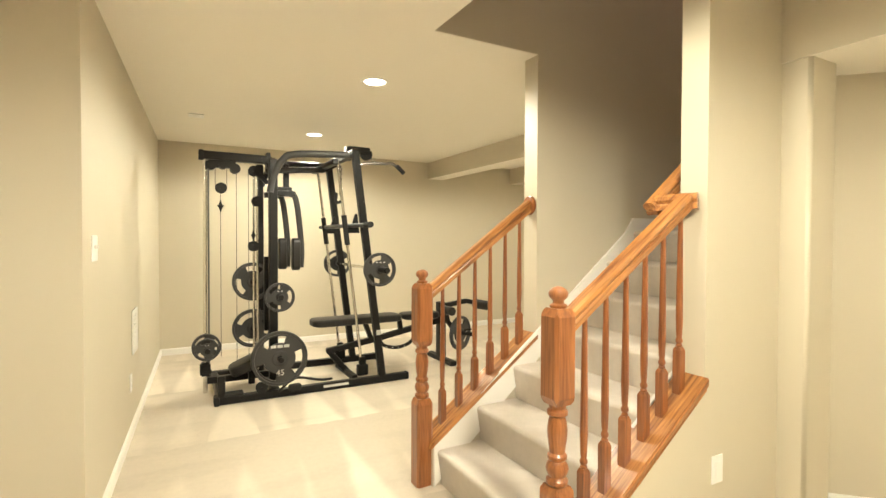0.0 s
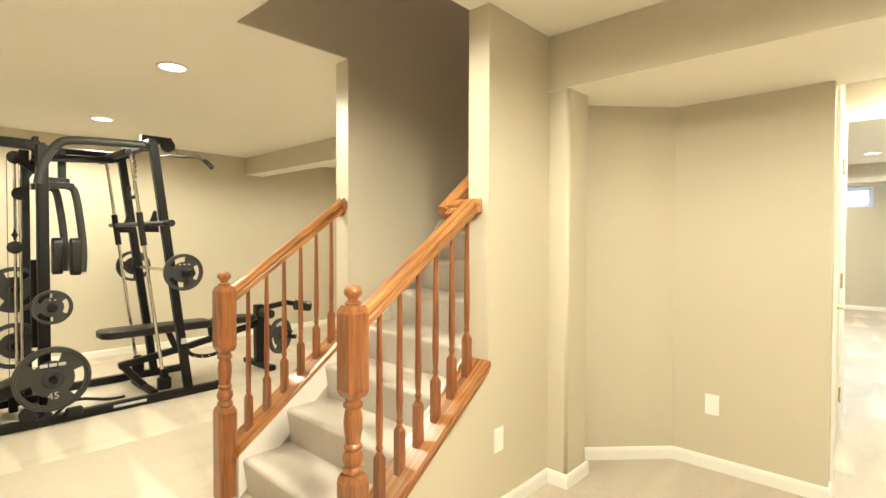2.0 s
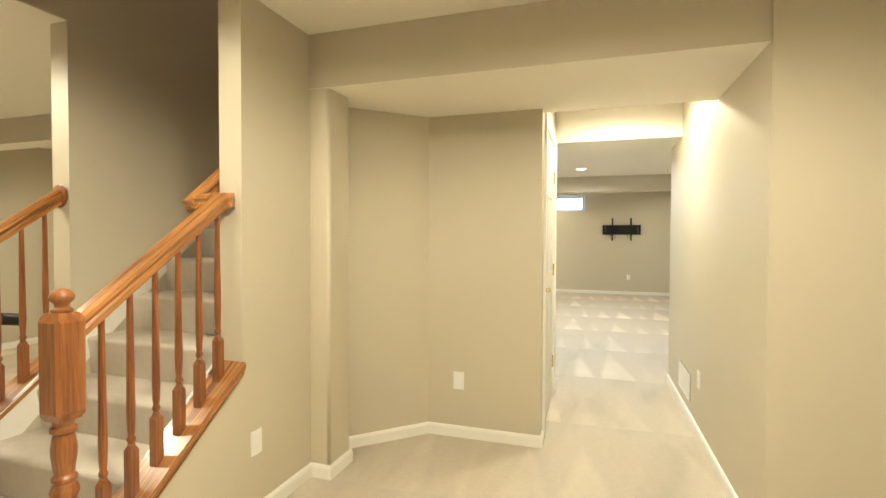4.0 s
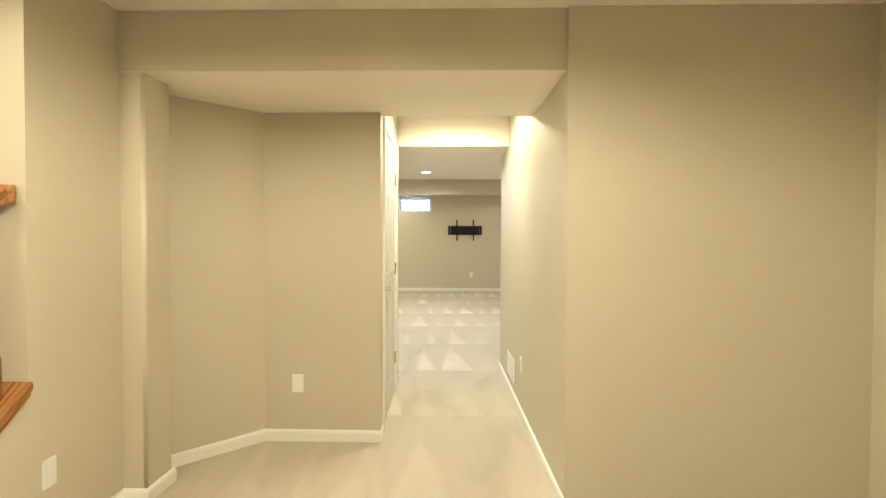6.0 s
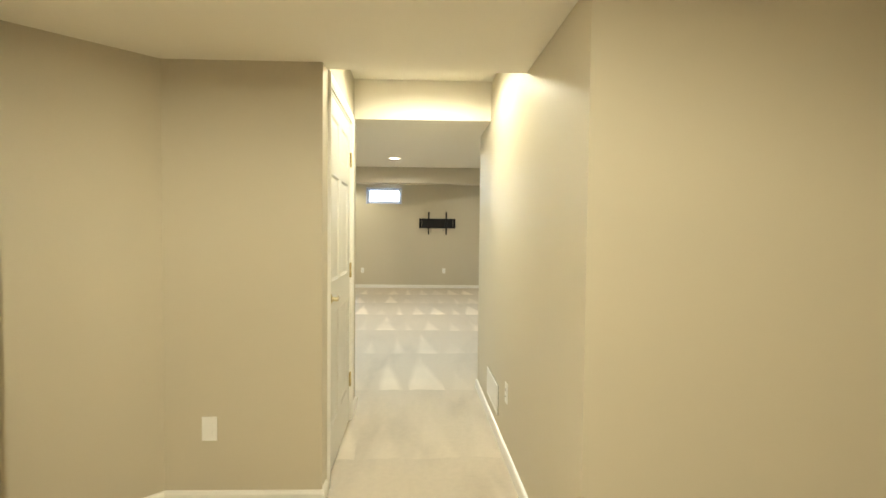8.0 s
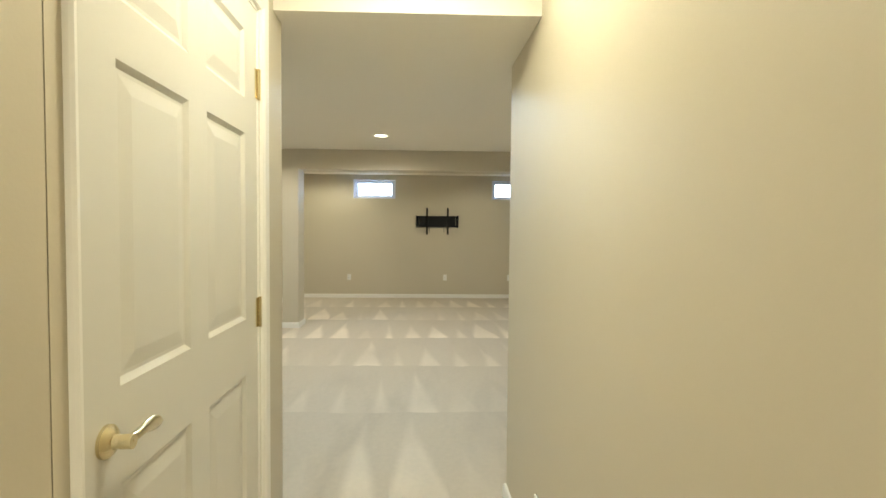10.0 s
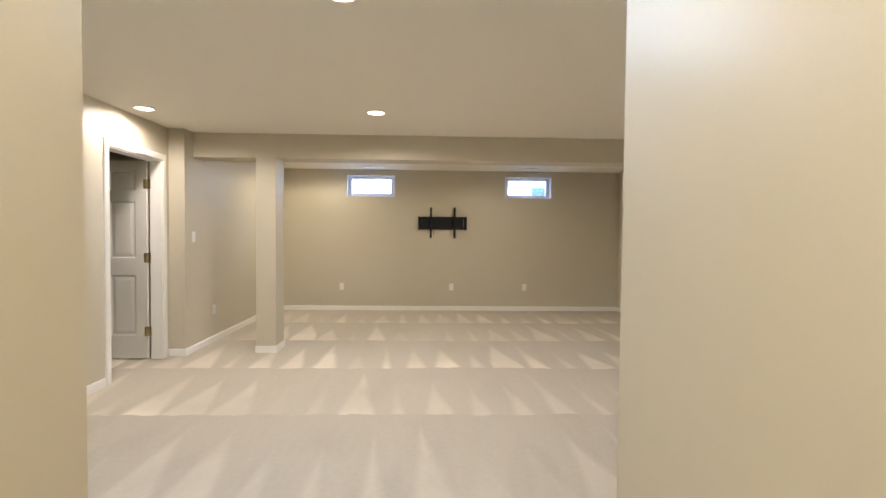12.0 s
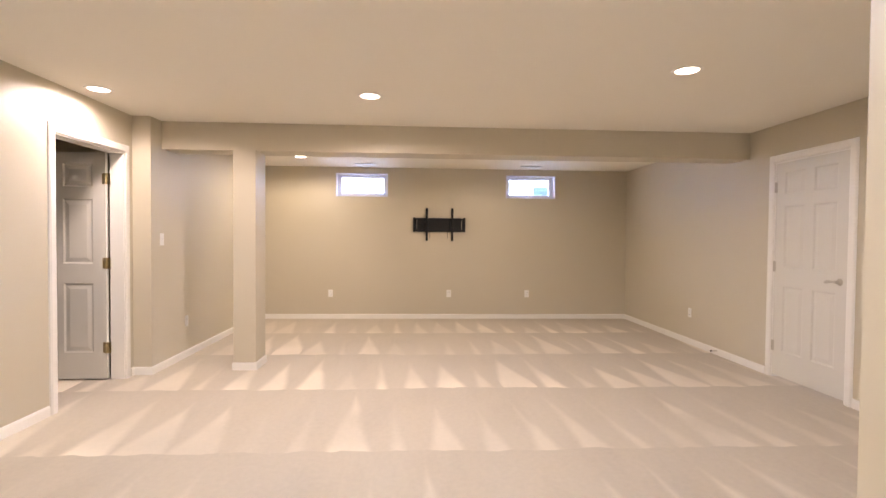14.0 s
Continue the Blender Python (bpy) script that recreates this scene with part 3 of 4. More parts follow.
railing(STAIR_S - T / 2, -1, "stained oak stair railing with ball-topped newel", 1.015, 0.705, True)


# ---- doors ----
def casing(parent, x0, x1, z1, m, wide=0.07, thick=0.016, narrow=1.0):
    """Flat moulded casing round an opening in the x-z plane; the face looks to -y."""
    full = [(0.0, 0.0), (0.0, -thick * 0.6), (0.012, -thick), (wide - 0.016, -thick), (wide - 0.004, -thick * 0.55), (wide, 0.0)]
    for name, pts in (("casing", [(x0, 0), (x0, z1)]), ("casing", [(x1, 0), (x1, z1)]), ("head_casing", None)):
        bm = bmesh.new()
        shape = [(u * narrow, v) for u, v in full] if pts and pts[0][0] == x0 else full
        if pts:
            sgn = -1 if pts[0][0] == x0 else 1
            rings = []
            for z, ext in ((0.0, 0.0), (z1, 1.0)):
                rings.append([bm.verts.new((pts[0][0] + sgn * u, v, z + ext * w)) for (u, v), (w, _) in zip(shape, full)])
        else:
            rings = [[bm.verts.new((x0 - u * narrow, v, z1 + u)) for u, v in shape], [bm.verts.new((x1 + u, v, z1 + u)) for u, v in shape]]
        n = len(shape)
        for k in range(n):
            bm.faces.new((rings[0][k], rings[0][(k + 1) % n], rings[1][(k + 1) % n], rings[1][k]))
        bm.faces.new(rings[0])
        bm.faces.new(rings[1][::-1])
        bmesh.ops.transform(bm, matrix=m, verts=bm.verts)
        part(name, bm, TRIM, parent, "white moulded door casing")
    bm = boxes((x0 - 0.002, x0 + 0.012, 0.001, T - 0.001, 0, z1), (x1 - 0.012, x1 + 0.002, 0.001, T - 0.001, 0, z1), (x0 + 0.012, x1 - 0.012, 0.001, T - 0.001, z1 - 0.012, z1 + 0.002))
    bmesh.ops.transform(bm, matrix=m, verts=bm.verts)
    part("jamb", bm, TRIM, parent, "white door jamb")


def slab(parent, w, h, m, metal, handle_x, hinge_x, lever, leaf_w=0.022):
    """A six-panel door leaf: front at y = 0, looking to -y; x from 0 to w."""
    t, deep = 0.035, 0.009
    st, mid = 0.112, 0.10
    zs = [0.0, 0.235, 0.855, 1.030, 1.605, 1.712, 1.92, h]
    pw = (w - 2 * st - mid) / 2
    cols = [(st, st + pw), (st + pw + mid, w - st)]
    bm = boxes((0, st, 0, t, 0, h), (w - st, w, 0, t, 0, h), (st + pw, st + pw + mid, 0, t, 0, h))
    for c0, c1 in cols:
        for z0, z1 in ((zs[0], zs[1]), (zs[2], zs[3]), (zs[4], zs[5]), (zs[6], zs[7])):
            box(bm, c0, c1, 0, t, z0, z1)
    bmesh.ops.transform(bm, matrix=m, verts=bm.verts)
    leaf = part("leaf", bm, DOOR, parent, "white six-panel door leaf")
    for c0, c1 in cols:
        for z0, z1 in ((zs[1], zs[2]), (zs[3], zs[4]), (zs[5], zs[6])):
            bm = bmesh.new()
            for y_out, y_in, y_cove in ((deep, 0.0025, 0.0), (t - deep, t - 0.0025, t)):
                rows = ((0.0, y_cove), (0.012, y_out), (0.020, y_out), (0.052, y_in))
                rings = [[bm.verts.new((x, y, z)) for x, z in ((c0 + e, z0 + e), (c1 - e, z0 + e), (c1 - e, z1 - e), (c0 + e, z1 - e))] for e, y in rows]
                for a, c in zip(rings, rings[1:]):
                    for k in range(4):
                        bm.faces.new((a[k], a[(k + 1) % 4], c[(k + 1) % 4], c[k]))
                bm.faces.new(rings[-1])
            bmesh.ops.transform(bm, matrix=m, verts=bm.verts)
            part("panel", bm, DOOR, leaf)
    for z in (0.28, 1.035, 1.785):
        bm = boxes((hinge_x - leaf_w, hinge_x + leaf_w, -0.003, 0.0015, z - 0.048, z + 0.048))
        rod(bm, [(hinge_x, -0.006, z - 0.05), (hinge_x, -0.006, z + 0.05)], 0.0065, 10)
        for k in (-0.03, 0.03):
            rod(bm, [(hinge_x + 0.013, -0.0045, z + k), (hinge_x + 0.013, -0.002, z + k)], 0.004, 8)
        bmesh.ops.transform(bm, matrix=m, verts=bm.verts)
        part("hinge", bm, metal, parent, "metal butt hinge")
    if lever:
        way = 1 if handle_x < w / 2 else -1
        bm = lathe([(0.029, 0.0), (0.029, 0.006), (0.023, 0.012), (0.013, 0.016), (0.011, 0.030)], 24, pose(handle_x, 0, 0.948, 90, 0, 0))
        rod(bm, [(handle_x, -0.026, 0.948), (handle_x, -0.046, 0.948)], 0.0125, 16)
        rings = []  # flattened lever, widening to a leaf-shaped end
        for along, half, deep, drop in ((0.0, 0.011, 0.009, 0.0), (0.03, 0.008, 0.008, 0.002), (0.055, 0.010, 0.007, 0.004), (0.085, 0.015, 0.0055, 0.003), (0.108, 0.013, 0.005, 0.0), (0.122, 0.005, 0.003, -0.003)):
            rings.append([bm.verts.new((handle_x + way * along, -0.038 + 0.05 * along + deep * math.cos(2 * math.pi * k / 12), 0.949 + drop - 0.07 * along + half * math.sin(2 * math.pi * k / 12))) for k in range(12)])
        for a, c in zip(rings, rings[1:]):
            for k in range(12):
                bm.faces.new((a[k], a[(k + 1) % 12], c[(k + 1) % 12], c[k]))
        bm.faces.new(rings[0][::-1])
        bm.faces.new(rings[-1])
        bmesh.ops.transform(bm, matrix=m, verts=bm.verts)
        part("door_handle", bm, metal, leaf, "polished lever handle", smooth=True)


door = thing("door_1", "closed white six-panel door with brass lever", "door", kind="structure")
lean = math.degrees(math.atan(HALL_LEAN))
m = pose(4.92, HALL_N, 0, 0, 0, lean) @ pose(-4.92, 0, 0)
casing(door, D0, D1, DOOR_H, m, narrow=0.15)
slab(door, 0.885, 2.022, m @ pose(D0 + 0.018, 0.006, 0.012), BRASS, 0.068, 0.891, True)
door = thing("door_2", "closed white six-panel door with nickel lever", "door", kind="structure")
m = pose(0, ROOM_S, 0, 0, 0, 180)
casing(door, -RD1, -RD0, DOOR_H, m)
slab(door, 0.806, 2.010, pose(RD1 - 0.012, ROOM_S - 0.006, 0.024, 0, 0, 180), NICKEL, 0.736, -0.004, True)
door = thing("door_3", "white six-panel door standing open to a dark room", "door", kind="structure")
m = pose(0, ROOM_N, 0)
casing(door, LD0, LD1, DOOR_H, m)
slab(door, 0.83, 2.018, pose(LD1 - 0.055, ROOM_N + T + 0.84, 0.016, 0, 0, -90), BRASS, 0.07, 0.836, True, 0.034)


# ---- windows ----
def window(name, y0, y1, label):
    ob = thing(name, label, "window", kind="structure")
    x = FAR_X
    e = 0.012
    bm = boxes((x - 0.006, x + 0.205, y0 + 0.001, y0 + e, WZ0, WZ1), (x - 0.006, x + 0.205, y1 - e, y1 - 0.001, WZ0, WZ1), (x - 0.006, x + 0.205, y0 + e, y1 - e, WZ1 - e, WZ1 - 0.001))
    part("reveal", bm, PVC, ob)
    part("window_sill", boxes((x - 0.012, x + 0.205, y0 + e, y1 - e, WZ0 + 0.001, WZ0 + 0.014), bevel=0.003), PVC, ob)
    f = 0.066
    a, c, lo, hi = y0 + e, y1 - e, WZ0 + 0.014, WZ1 - e
    bm = boxes((x + 0.10, x + 0.16, a, a + f, lo, hi), (x + 0.10, x + 0.16, c - f, c, lo, hi), (x + 0.10, x + 0.16, a + f, c - f, lo, lo + f * 0.8), (x + 0.10, x + 0.16, a + f, c - f, hi - f * 0.8, hi), bevel=0.006)
    part("window_frame", bm, PVC, ob, "white vinyl window frame")
    pane = part("pane", boxes((x + 0.128, x + 0.132, a + f, c - f, lo + f * 0.8, hi - f * 0.8)), GLASS, ob, "clear window pane")
    pane.visible_shadow = False


GLASS, nt, b = nodes_of("window_glass")
b.inputs["Transmission Weight"].default_value = 1.0
b.inputs["Roughness"].default_value = 0.0
b.inputs["IOR"].default_value = 1.45
for k, (y0, y1) in enumerate(WINDOWS):
    window("window_%d" % (k + 1), y0, y1, "small white basement window high in the wall")
structure("backdrop", boxes((14.2, 14.22, -3.5, 3.5, 0.5, 4.0)), OUTSIDE, "bright hazy daylight outside", "sky")
structure("ground", boxes((13.2, 14.2, -3.5, 3.5, 1.6, 1.75)), surface("grey_gravel", (0.3, 0.3, 0.3), 0.9, bump=0.5), "gravel outside the windows", "ground")
bm = boxes((13.55, 13.85, -1.69, -1.43, 1.75, 2.19))
for k in range(4):
    box(bm, 13.54, 13.55, -1.68, -1.44, 1.80 + 0.10 * k, 1.85 + 0.10 * k)
tagged(finish("window_well_box", bm, surface("blue_grey_metal", (0.05, 0.11, 0.13), 0.6)), "blue-grey utility box outside the window", "utility box")


# ---- lamps in the ceiling ----
def ceiling_light(x, y, z):
    ob = thing("ceiling_light", "round recessed ceiling light, switched on", "light", "recessed ceiling lights")
    part("trim_ring", lathe([(0.072, z - 0.002), (0.074, z - 0.008), (0.090, z - 0.007), (0.096, z - 0.001), (0.094, z + 0.0)], 32, Matrix.Translation((x, y, 0))), TRIM, ob, smooth=True)
    part("lens", lathe([(0.070, z - 0.005), (0.071, z - 0.003)], 32, Matrix.Translation((x, y, 0))), LENS, ob, "glowing frosted lens")


# every lamp gets a fixture, the added unseen ones included
for x, y, z, watts, colour in LAMPS:
    ceiling_light(x, y, z)


# ---- plates, grilles ----
def wall_plate(m, kind_of, label, category):
    """A plate with its face to -y, centred on the origin of m."""
    ob = thing({"outlet": "wall_outlet", "flat": "wall_outlet", "switch": "light_switch", "double": "light_switch"}[kind_of], label, category, "wall plates")
    w = 0.116 if kind_of == "double" else 0.072
    bm = boxes((-w / 2, w / 2, -0.006, 0.0, -0.058, 0.058), bevel=0.0025)
    bmesh.ops.transform(bm, matrix=m, verts=bm.verts)
    part("cover_plate", bm, PLASTIC, ob)
    xs = (-0.023, 0.023) if kind_of == "double" else (0.0,)
    for x in xs:
        if kind_of == "outlet":
            for z in (-0.02, 0.02):
                bm = boxes((-0.016, 0.016, -0.009, -0.0055, z - 0.014, z + 0.014), bevel=0.003)
                bmesh.ops.transform(bm, matrix=m, verts=bm.verts)
                socket = part("socket", bm, PLASTIC, ob)
                bm = boxes((-0.008, -0.0055, -0.0096, -0.0088, z - 0.004, z + 0.006), (0.0055, 0.008, -0.0096, -0.0088, z - 0.004, z + 0.006))
                bmesh.ops.transform(bm, matrix=m, verts=bm.verts)
                part("slot", bm, DARK, socket)
        elif kind_of == "flat":
            bm = boxes((-0.0165, 0.0165, -0.0085, -0.0055, -0.033, 0.033), bevel=0.0015)
            bmesh.ops.transform(bm, matrix=m, verts=bm.verts)
            part("socket_insert", bm, PLASTIC, ob)
        else:
            bm = boxes((x - 0.005, x + 0.005, -0.016, -0.0055, -0.002, 0.014), bevel=0.002)
            bmesh.ops.transform(bm, matrix=m, verts=bm.verts)
            part("toggle", bm, PLASTIC, ob)


west = lambda y: 0.355 + 0.0463 * (y - 3.30)
for m in (pose(2.645, 2.09, 0.362), pose(3.86, 1.471, 0.372, 0, 0, -90)):
    wall_plate(m, "flat", "white flat-faced wall outlet above the baseboard", "outlet")
for m in (pose(FAR_X, 1.938, 0.404, 0, 0, -90), pose(FAR_X, 0.058, 0.404, 0, 0, -90), pose(FAR_X, -1.208, 0.403, 0, 0, -90),
          pose(11.04, ROOM_S, 0.395, 0, 0, 180), pose(10.49, ROOM_N2, 0.387), pose(4.34, -0.023, 0.385, 0, 0, 181.5), pose(west(4.72), 4.72, 0.343, 0, 0, 87.3)):
    wall_plate(m, "outlet", "white duplex wall outlet above the baseboard", "outlet")
wall_plate(pose(9.98, ROOM_N2, 1.264), "switch", "white toggle light switch on the wall", "switch")
wall_plate(pose(west(3.53), 3.53, 1.262, 0, 0, 87.3), "double", "white double toggle light switch", "switch")


def grille(w, h, m, label, slats, upright=False):
    """A vent grille, face to -y, from x 0 to w and z 0 to h."""
    ob = thing("air_vent", label, "vent", "air vents")
    e = 0.016
    bm = boxes((0, w, -0.002, 0.0, 0, h))
    bmesh.ops.transform(bm, matrix=m, verts=bm.verts)
    part("backing", bm, DARK, ob)
    bm = boxes((0, e, -0.010, -0.002, 0, h), (w - e, w, -0.010, -0.002, 0, h), (e, w - e, -0.010, -0.002, 0, e), (e, w - e, -0.010, -0.002, h - e, h), bevel=0.002)
    bmesh.ops.transform(bm, matrix=m, verts=bm.verts)
    part("frame", bm, PLASTIC, ob)
    for k in range(slats):
        if upright:
            c = e + (w - 2 * e) * (k + 0.5) / slats
            s = (w - 2 * e) / slats * 0.36
            bm = boxes((c - s, c + s, -0.008, -0.003, e, h - e))
        else:
            c = e + (h - 2 * e) * (k + 0.5) / slats
            s = (h - 2 * e) / slats * 0.36
            bm = boxes((e, w - e, -0.008, -0.003, c - s, c + s))
        bmesh.ops.transform(bm, matrix=m, verts=bm.verts)
        part("slat", bm, PLASTIC, ob)


grille(0.44, 0.19, pose(5.06, -0.0042, 0.15, 0, 0, 181.478), "white metal wall vent low in the corridor", 14, True)
grille(0.26, 0.30, pose(west(4.80), 4.80, 0.51, 0, 0, 87.3), "white return vent on the gym wall", 9)
grille(0.12, 0.12, pose(0.80, 5.79, FRONT, 90, 0, 0), "small ceiling vent in the gym", 3)
for y in (1.36, -1.17):
    grille(0.12, 0.30, pose(12.55, y + 0.15, CEIL, 90, 0, 0), "white ceiling vent near the windows", 10)

# door stop on the baseboard
ob = thing("door_stop", "small spring door stop on the baseboard", "door stop")
part("spring", rod(bmesh.new(), [(10.45, ROOM_S + 0.014, 0.05), (10.45, ROOM_S + 0.075, 0.05)], 0.006, 10), NICKEL, ob)
part("rubber_tip", rod(bmesh.new(), [(10.45, ROOM_S + 0.075, 0.05), (10.45, ROOM_S + 0.09, 0.05)], 0.009, 10), RUBBER, ob)

# bracket for a screen, on the far wall
ob = thing("wall_mount_bracket", "black steel television bracket with no screen", "wall mount")
c, z = 0.220, 1.503
x = FAR_X
bm = boxes((x - 0.022, x, c - 0.40, c + 0.40, z + 0.075, z + 0.105), (x - 0.022, x, c - 0.40, c + 0.40, z - 0.105, z - 0.075), (x - 0.022, x, c - 0.40, c - 0.365, z - 0.075, z + 0.075), (x - 0.022, x, c + 0.365, c + 0.40, z - 0.075, z + 0.075), bevel=0.004)
part("wall_plate", bm, BLACK_STEEL, ob)
part("centre_plate", boxes((x - 0.03, x - 0.004, c - 0.355, c + 0.355, z - 0.11, z + 0.11), bevel=0.006), BLACK_STEEL, ob)
for y in (c - 0.40, c + 0.40):
    part("end_cap", boxes((x - 0.045, x - 0.002, y - 0.016, y + 0.016, z - 0.115, z + 0.115), bevel=0.004), BLACK_STEEL, ob)
for y in (c - 0.205, c + 0.2):
    bm = boxes((x - 0.075, x - 0.048, y - 0.018, y + 0.018, z - 0.255, z + 0.265), (x - 0.05, x - 0.03, y - 0.03, y + 0.03, z - 0.09, z + 0.09), bevel=0.003)
    part("arm", bm, BLACK_STEEL, ob, "upright bracket arm")
for y in (c - 0.13, c + 0.15):
    part("pull_cord", rod(bmesh.new(), [(x - 0.06, y, z - 0.11), (x - 0.055, y, z - 0.21)], 0.004, 8), BLACK_STEEL, ob)


# ---- gym ----
def plate_mesh(R, t, grips=3):
    """An iron weight plate round the y axis: web with grip slots, thick rim and hub."""
    bm = bmesh.new()
    radii = [0.026, 0.30 * R, 0.56 * R, 0.82 * R, 0.93 * R]
    n = 48
    rings = [[bm.verts.new((r * math.cos(2 * math.pi * k / n), -t * 0.28, r * math.sin(2 * math.pi * k / n))) for k in range(n)] for r in radii]
    span = n // grips
    for j in range(4):
        for k in range(n):
            if j == 2 and (k + 3) % span < span * 0.56:
                continue
            bm.faces.new((rings[j][k], rings[j][(k + 1) % n], rings[j + 1][(k + 1) % n], rings[j + 1][k]))
    out = bmesh.ops.extrude_face_region(bm, geom=list(bm.faces))
    bmesh.ops.translate(bm, vec=(0, t * 0.56, 0), verts=[v for v in out["geom"] if isinstance(v, bmesh.types.BMVert)])
    flip = pose(0, 0, 0, 90, 0, 0)
    for prof in ([(0.90 * R, -t / 2), (0.985 * R, -t / 2), (R, -t * 0.36), (R, t * 0.36), (0.985 * R, t / 2), (0.90 * R, t / 2), (0.885 * R, t * 0.3), (0.885 * R, -t * 0.3), (0.90 * R, -t / 2)],
                 [(0.027, -t / 2), (0.24 * R, -t / 2), (0.29 * R, -t * 0.3), (0.29 * R, t * 0.3), (0.24 * R, t / 2), (0.027, t / 2), (0.027, -t / 2)]):
        rr = [[bm.verts.new(flip @ Vector((r * math.cos(2 * math.pi * k / n), r * math.sin(2 * math.pi * k / n), z))) for k in range(n)] for r, z in prof]
        for a, c in zip(rr, rr[1:]):
            for k in range(n):
                bm.faces.new((a[k], a[(k + 1) % n], c[(k + 1) % n], c[k]))
    return bm


def weight_plate(x, y, z, R, t, label, spin=0.0, number="", bars=0, face=0.0):
    ob = thing("weight_plate", label, "weight plate", "weight plates")
    bm = plate_mesh(R, t)
    bmesh.ops.transform(bm, matrix=pose(x, y, z, 0, 0, face) @ pose(0, 0, 0, 0, spin, 0), verts=bm.verts)
    part("disc", bm, IRON, ob, smooth=True)
    bm = bmesh.new()
    turn = pose(x, y, z, 0, 0, face)
    rod(bm, [turn @ Vector((0, -t / 2 - 0.014, 0)), turn @ Vector((0, t / 2, 0))], 0.0255, 20)
    part("hub_sleeve", bm, BLACK_STEEL, ob)
    if number:
        curve = bpy.data.curves.new("number", "FONT")
        curve.body, curve.size, curve.extrude, curve.align_x, curve.align_y = number, R * 0.30, 0.0012, "CENTER", "CENTER"
        text = new("number", curve)
        me = bpy.data.meshes.new_from_object(text)
        bpy.data.objects.remove(text)
        me.materials.clear()
        me.materials.append(MARK)
        num = new("number", me)
        num.matrix_world = pose(x, y - t / 2 - 0.0005, z - R * 0.52, 90, 0, 0)
        num.parent = ob
    if bars:
        for k in range(bars):
            w = R * (0.19 if R > 0.2 else 0.10)
            cx = x + (k - (bars - 1) / 2) * R * 0.23
            bm = boxes((cx - w / 2, cx + w / 2, y - t / 2 - 0.002, y - t / 2 + 0.004, z + R * 0.40, z + R * (0.50 if R > 0.2 else 0.46)), bevel=0.0008)
            part("raised_mark", bm, MARK, ob, "white raised marking")
    return ob


def tube(points, w, name, parent, mat=None, h=None, label=""):
    bm = bmesh.new()
    for a, c in zip(points, points[1:]):
        bar(bm, a, c, w, h, bevel=min(w, h or w) * 0.14)
    return part(name, bm, mat or BLACK_STEEL, parent, label)


def round_tube(points, r, name, parent, mat=None, label=""):
    return part(name, rod(bmesh.new(), points, r), mat or BLACK_STEEL, parent, label, smooth=True)


def curve_points(*p, n=8):
    """A smooth line through control points."""
    p = [Vector(v) for v in p]
    out = []
    for i in range(len(p) - 1):
        a, b, c, d = p[max(i - 1, 0)], p[i], p[i + 1], p[min(i + 2, len(p) - 1)]
        for k in range(n):
            s = k / n
            out.append(0.5 * ((2 * b) + (c - a) * s + (2 * a - 5 * b + 4 * c - d) * s * s + (3 * b - a - 3 * c + d) * s ** 3))
    return out + [p[-1]]


def pulley(x, y, z, r, parent, name="pulley"):
    bm = lathe([(r * 0.3, -0.016), (r, -0.016), (r * 0.98, -0.012), (r * 0.86, 0.0), (r * 0.98, 0.012), (r, 0.016), (r * 0.3, 0.016)], 24, pose(x, y, z, 90, 0, 0))
    p = part(name, bm, RUBBER, parent, smooth=True)
    part("bolt", rod(bmesh.new(), [(x, y - 0.022, z), (x, y + 0.022, z)], r * 0.2, 8), BLACK_STEEL, p)


def cushion(hx, hy, hz, r, edge):
    """A padded block round the origin: rounded in plan by r, with soft edges."""
    bm = bmesh.new()
    rows = []
    for a in range(0, 181, 30):
        u = radians(a)
        rows.append((edge * (1 - math.sin(u)), -math.cos(u) * edge + (hz - edge) * (-1 if a < 90 else (1 if a > 90 else 0)) ))
    rows = [(e, z) for e, z in rows if abs(z) > 1e-6]
    rings = []
    for e, z in rows:
        ring = []
        for cx, cy, a0 in ((1, 1, 0), (-1, 1, 90), (-1, -1, 180), (1, -1, 270)):
            for k in range(6):
                u = radians(a0 + 18 * k)
                rr = max(r - e, 0.001)
                ring.append(bm.verts.new((cx * (hx - r) + rr * math.cos(u), cy * (hy - r) + rr * math.sin(u), z)))
        rings.append(ring)
    n = len(rings[0])
    for a, c in zip(rings, rings[1:]):
        for k in range(n):
            bm.faces.new((a[k], a[(k + 1) % n], c[(k + 1) % n], c[k]))
    bm.faces.new(rings[0][::-1])
    bm.faces.new(rings[-1])
    return bm


def pad(x0, x1, y0, y1, z0, z1, name, parent, m=None):
    bm = cushion((x1 - x0) / 2, (y1 - y0) / 2, (z1 - z0) / 2, min(0.09, (y1 - y0) * 0.4, (x1 - x0) * 0.4), min(0.025, (z1 - z0) * 0.4))
    bmesh.ops.translate(bm, vec=((x0 + x1) / 2, (y0 + y1) / 2, (z0 + z1) / 2), verts=bm.verts)
    if m:
        bmesh.ops.transform(bm, matrix=m, verts=bm.verts)
    return part(name, bm, VINYL, parent, "padded black vinyl", smooth=True)


YN, YF = 5.07, 5.92
g = thing("weight_machine", "black steel cable weight machine with guided barbell", "gym machine")
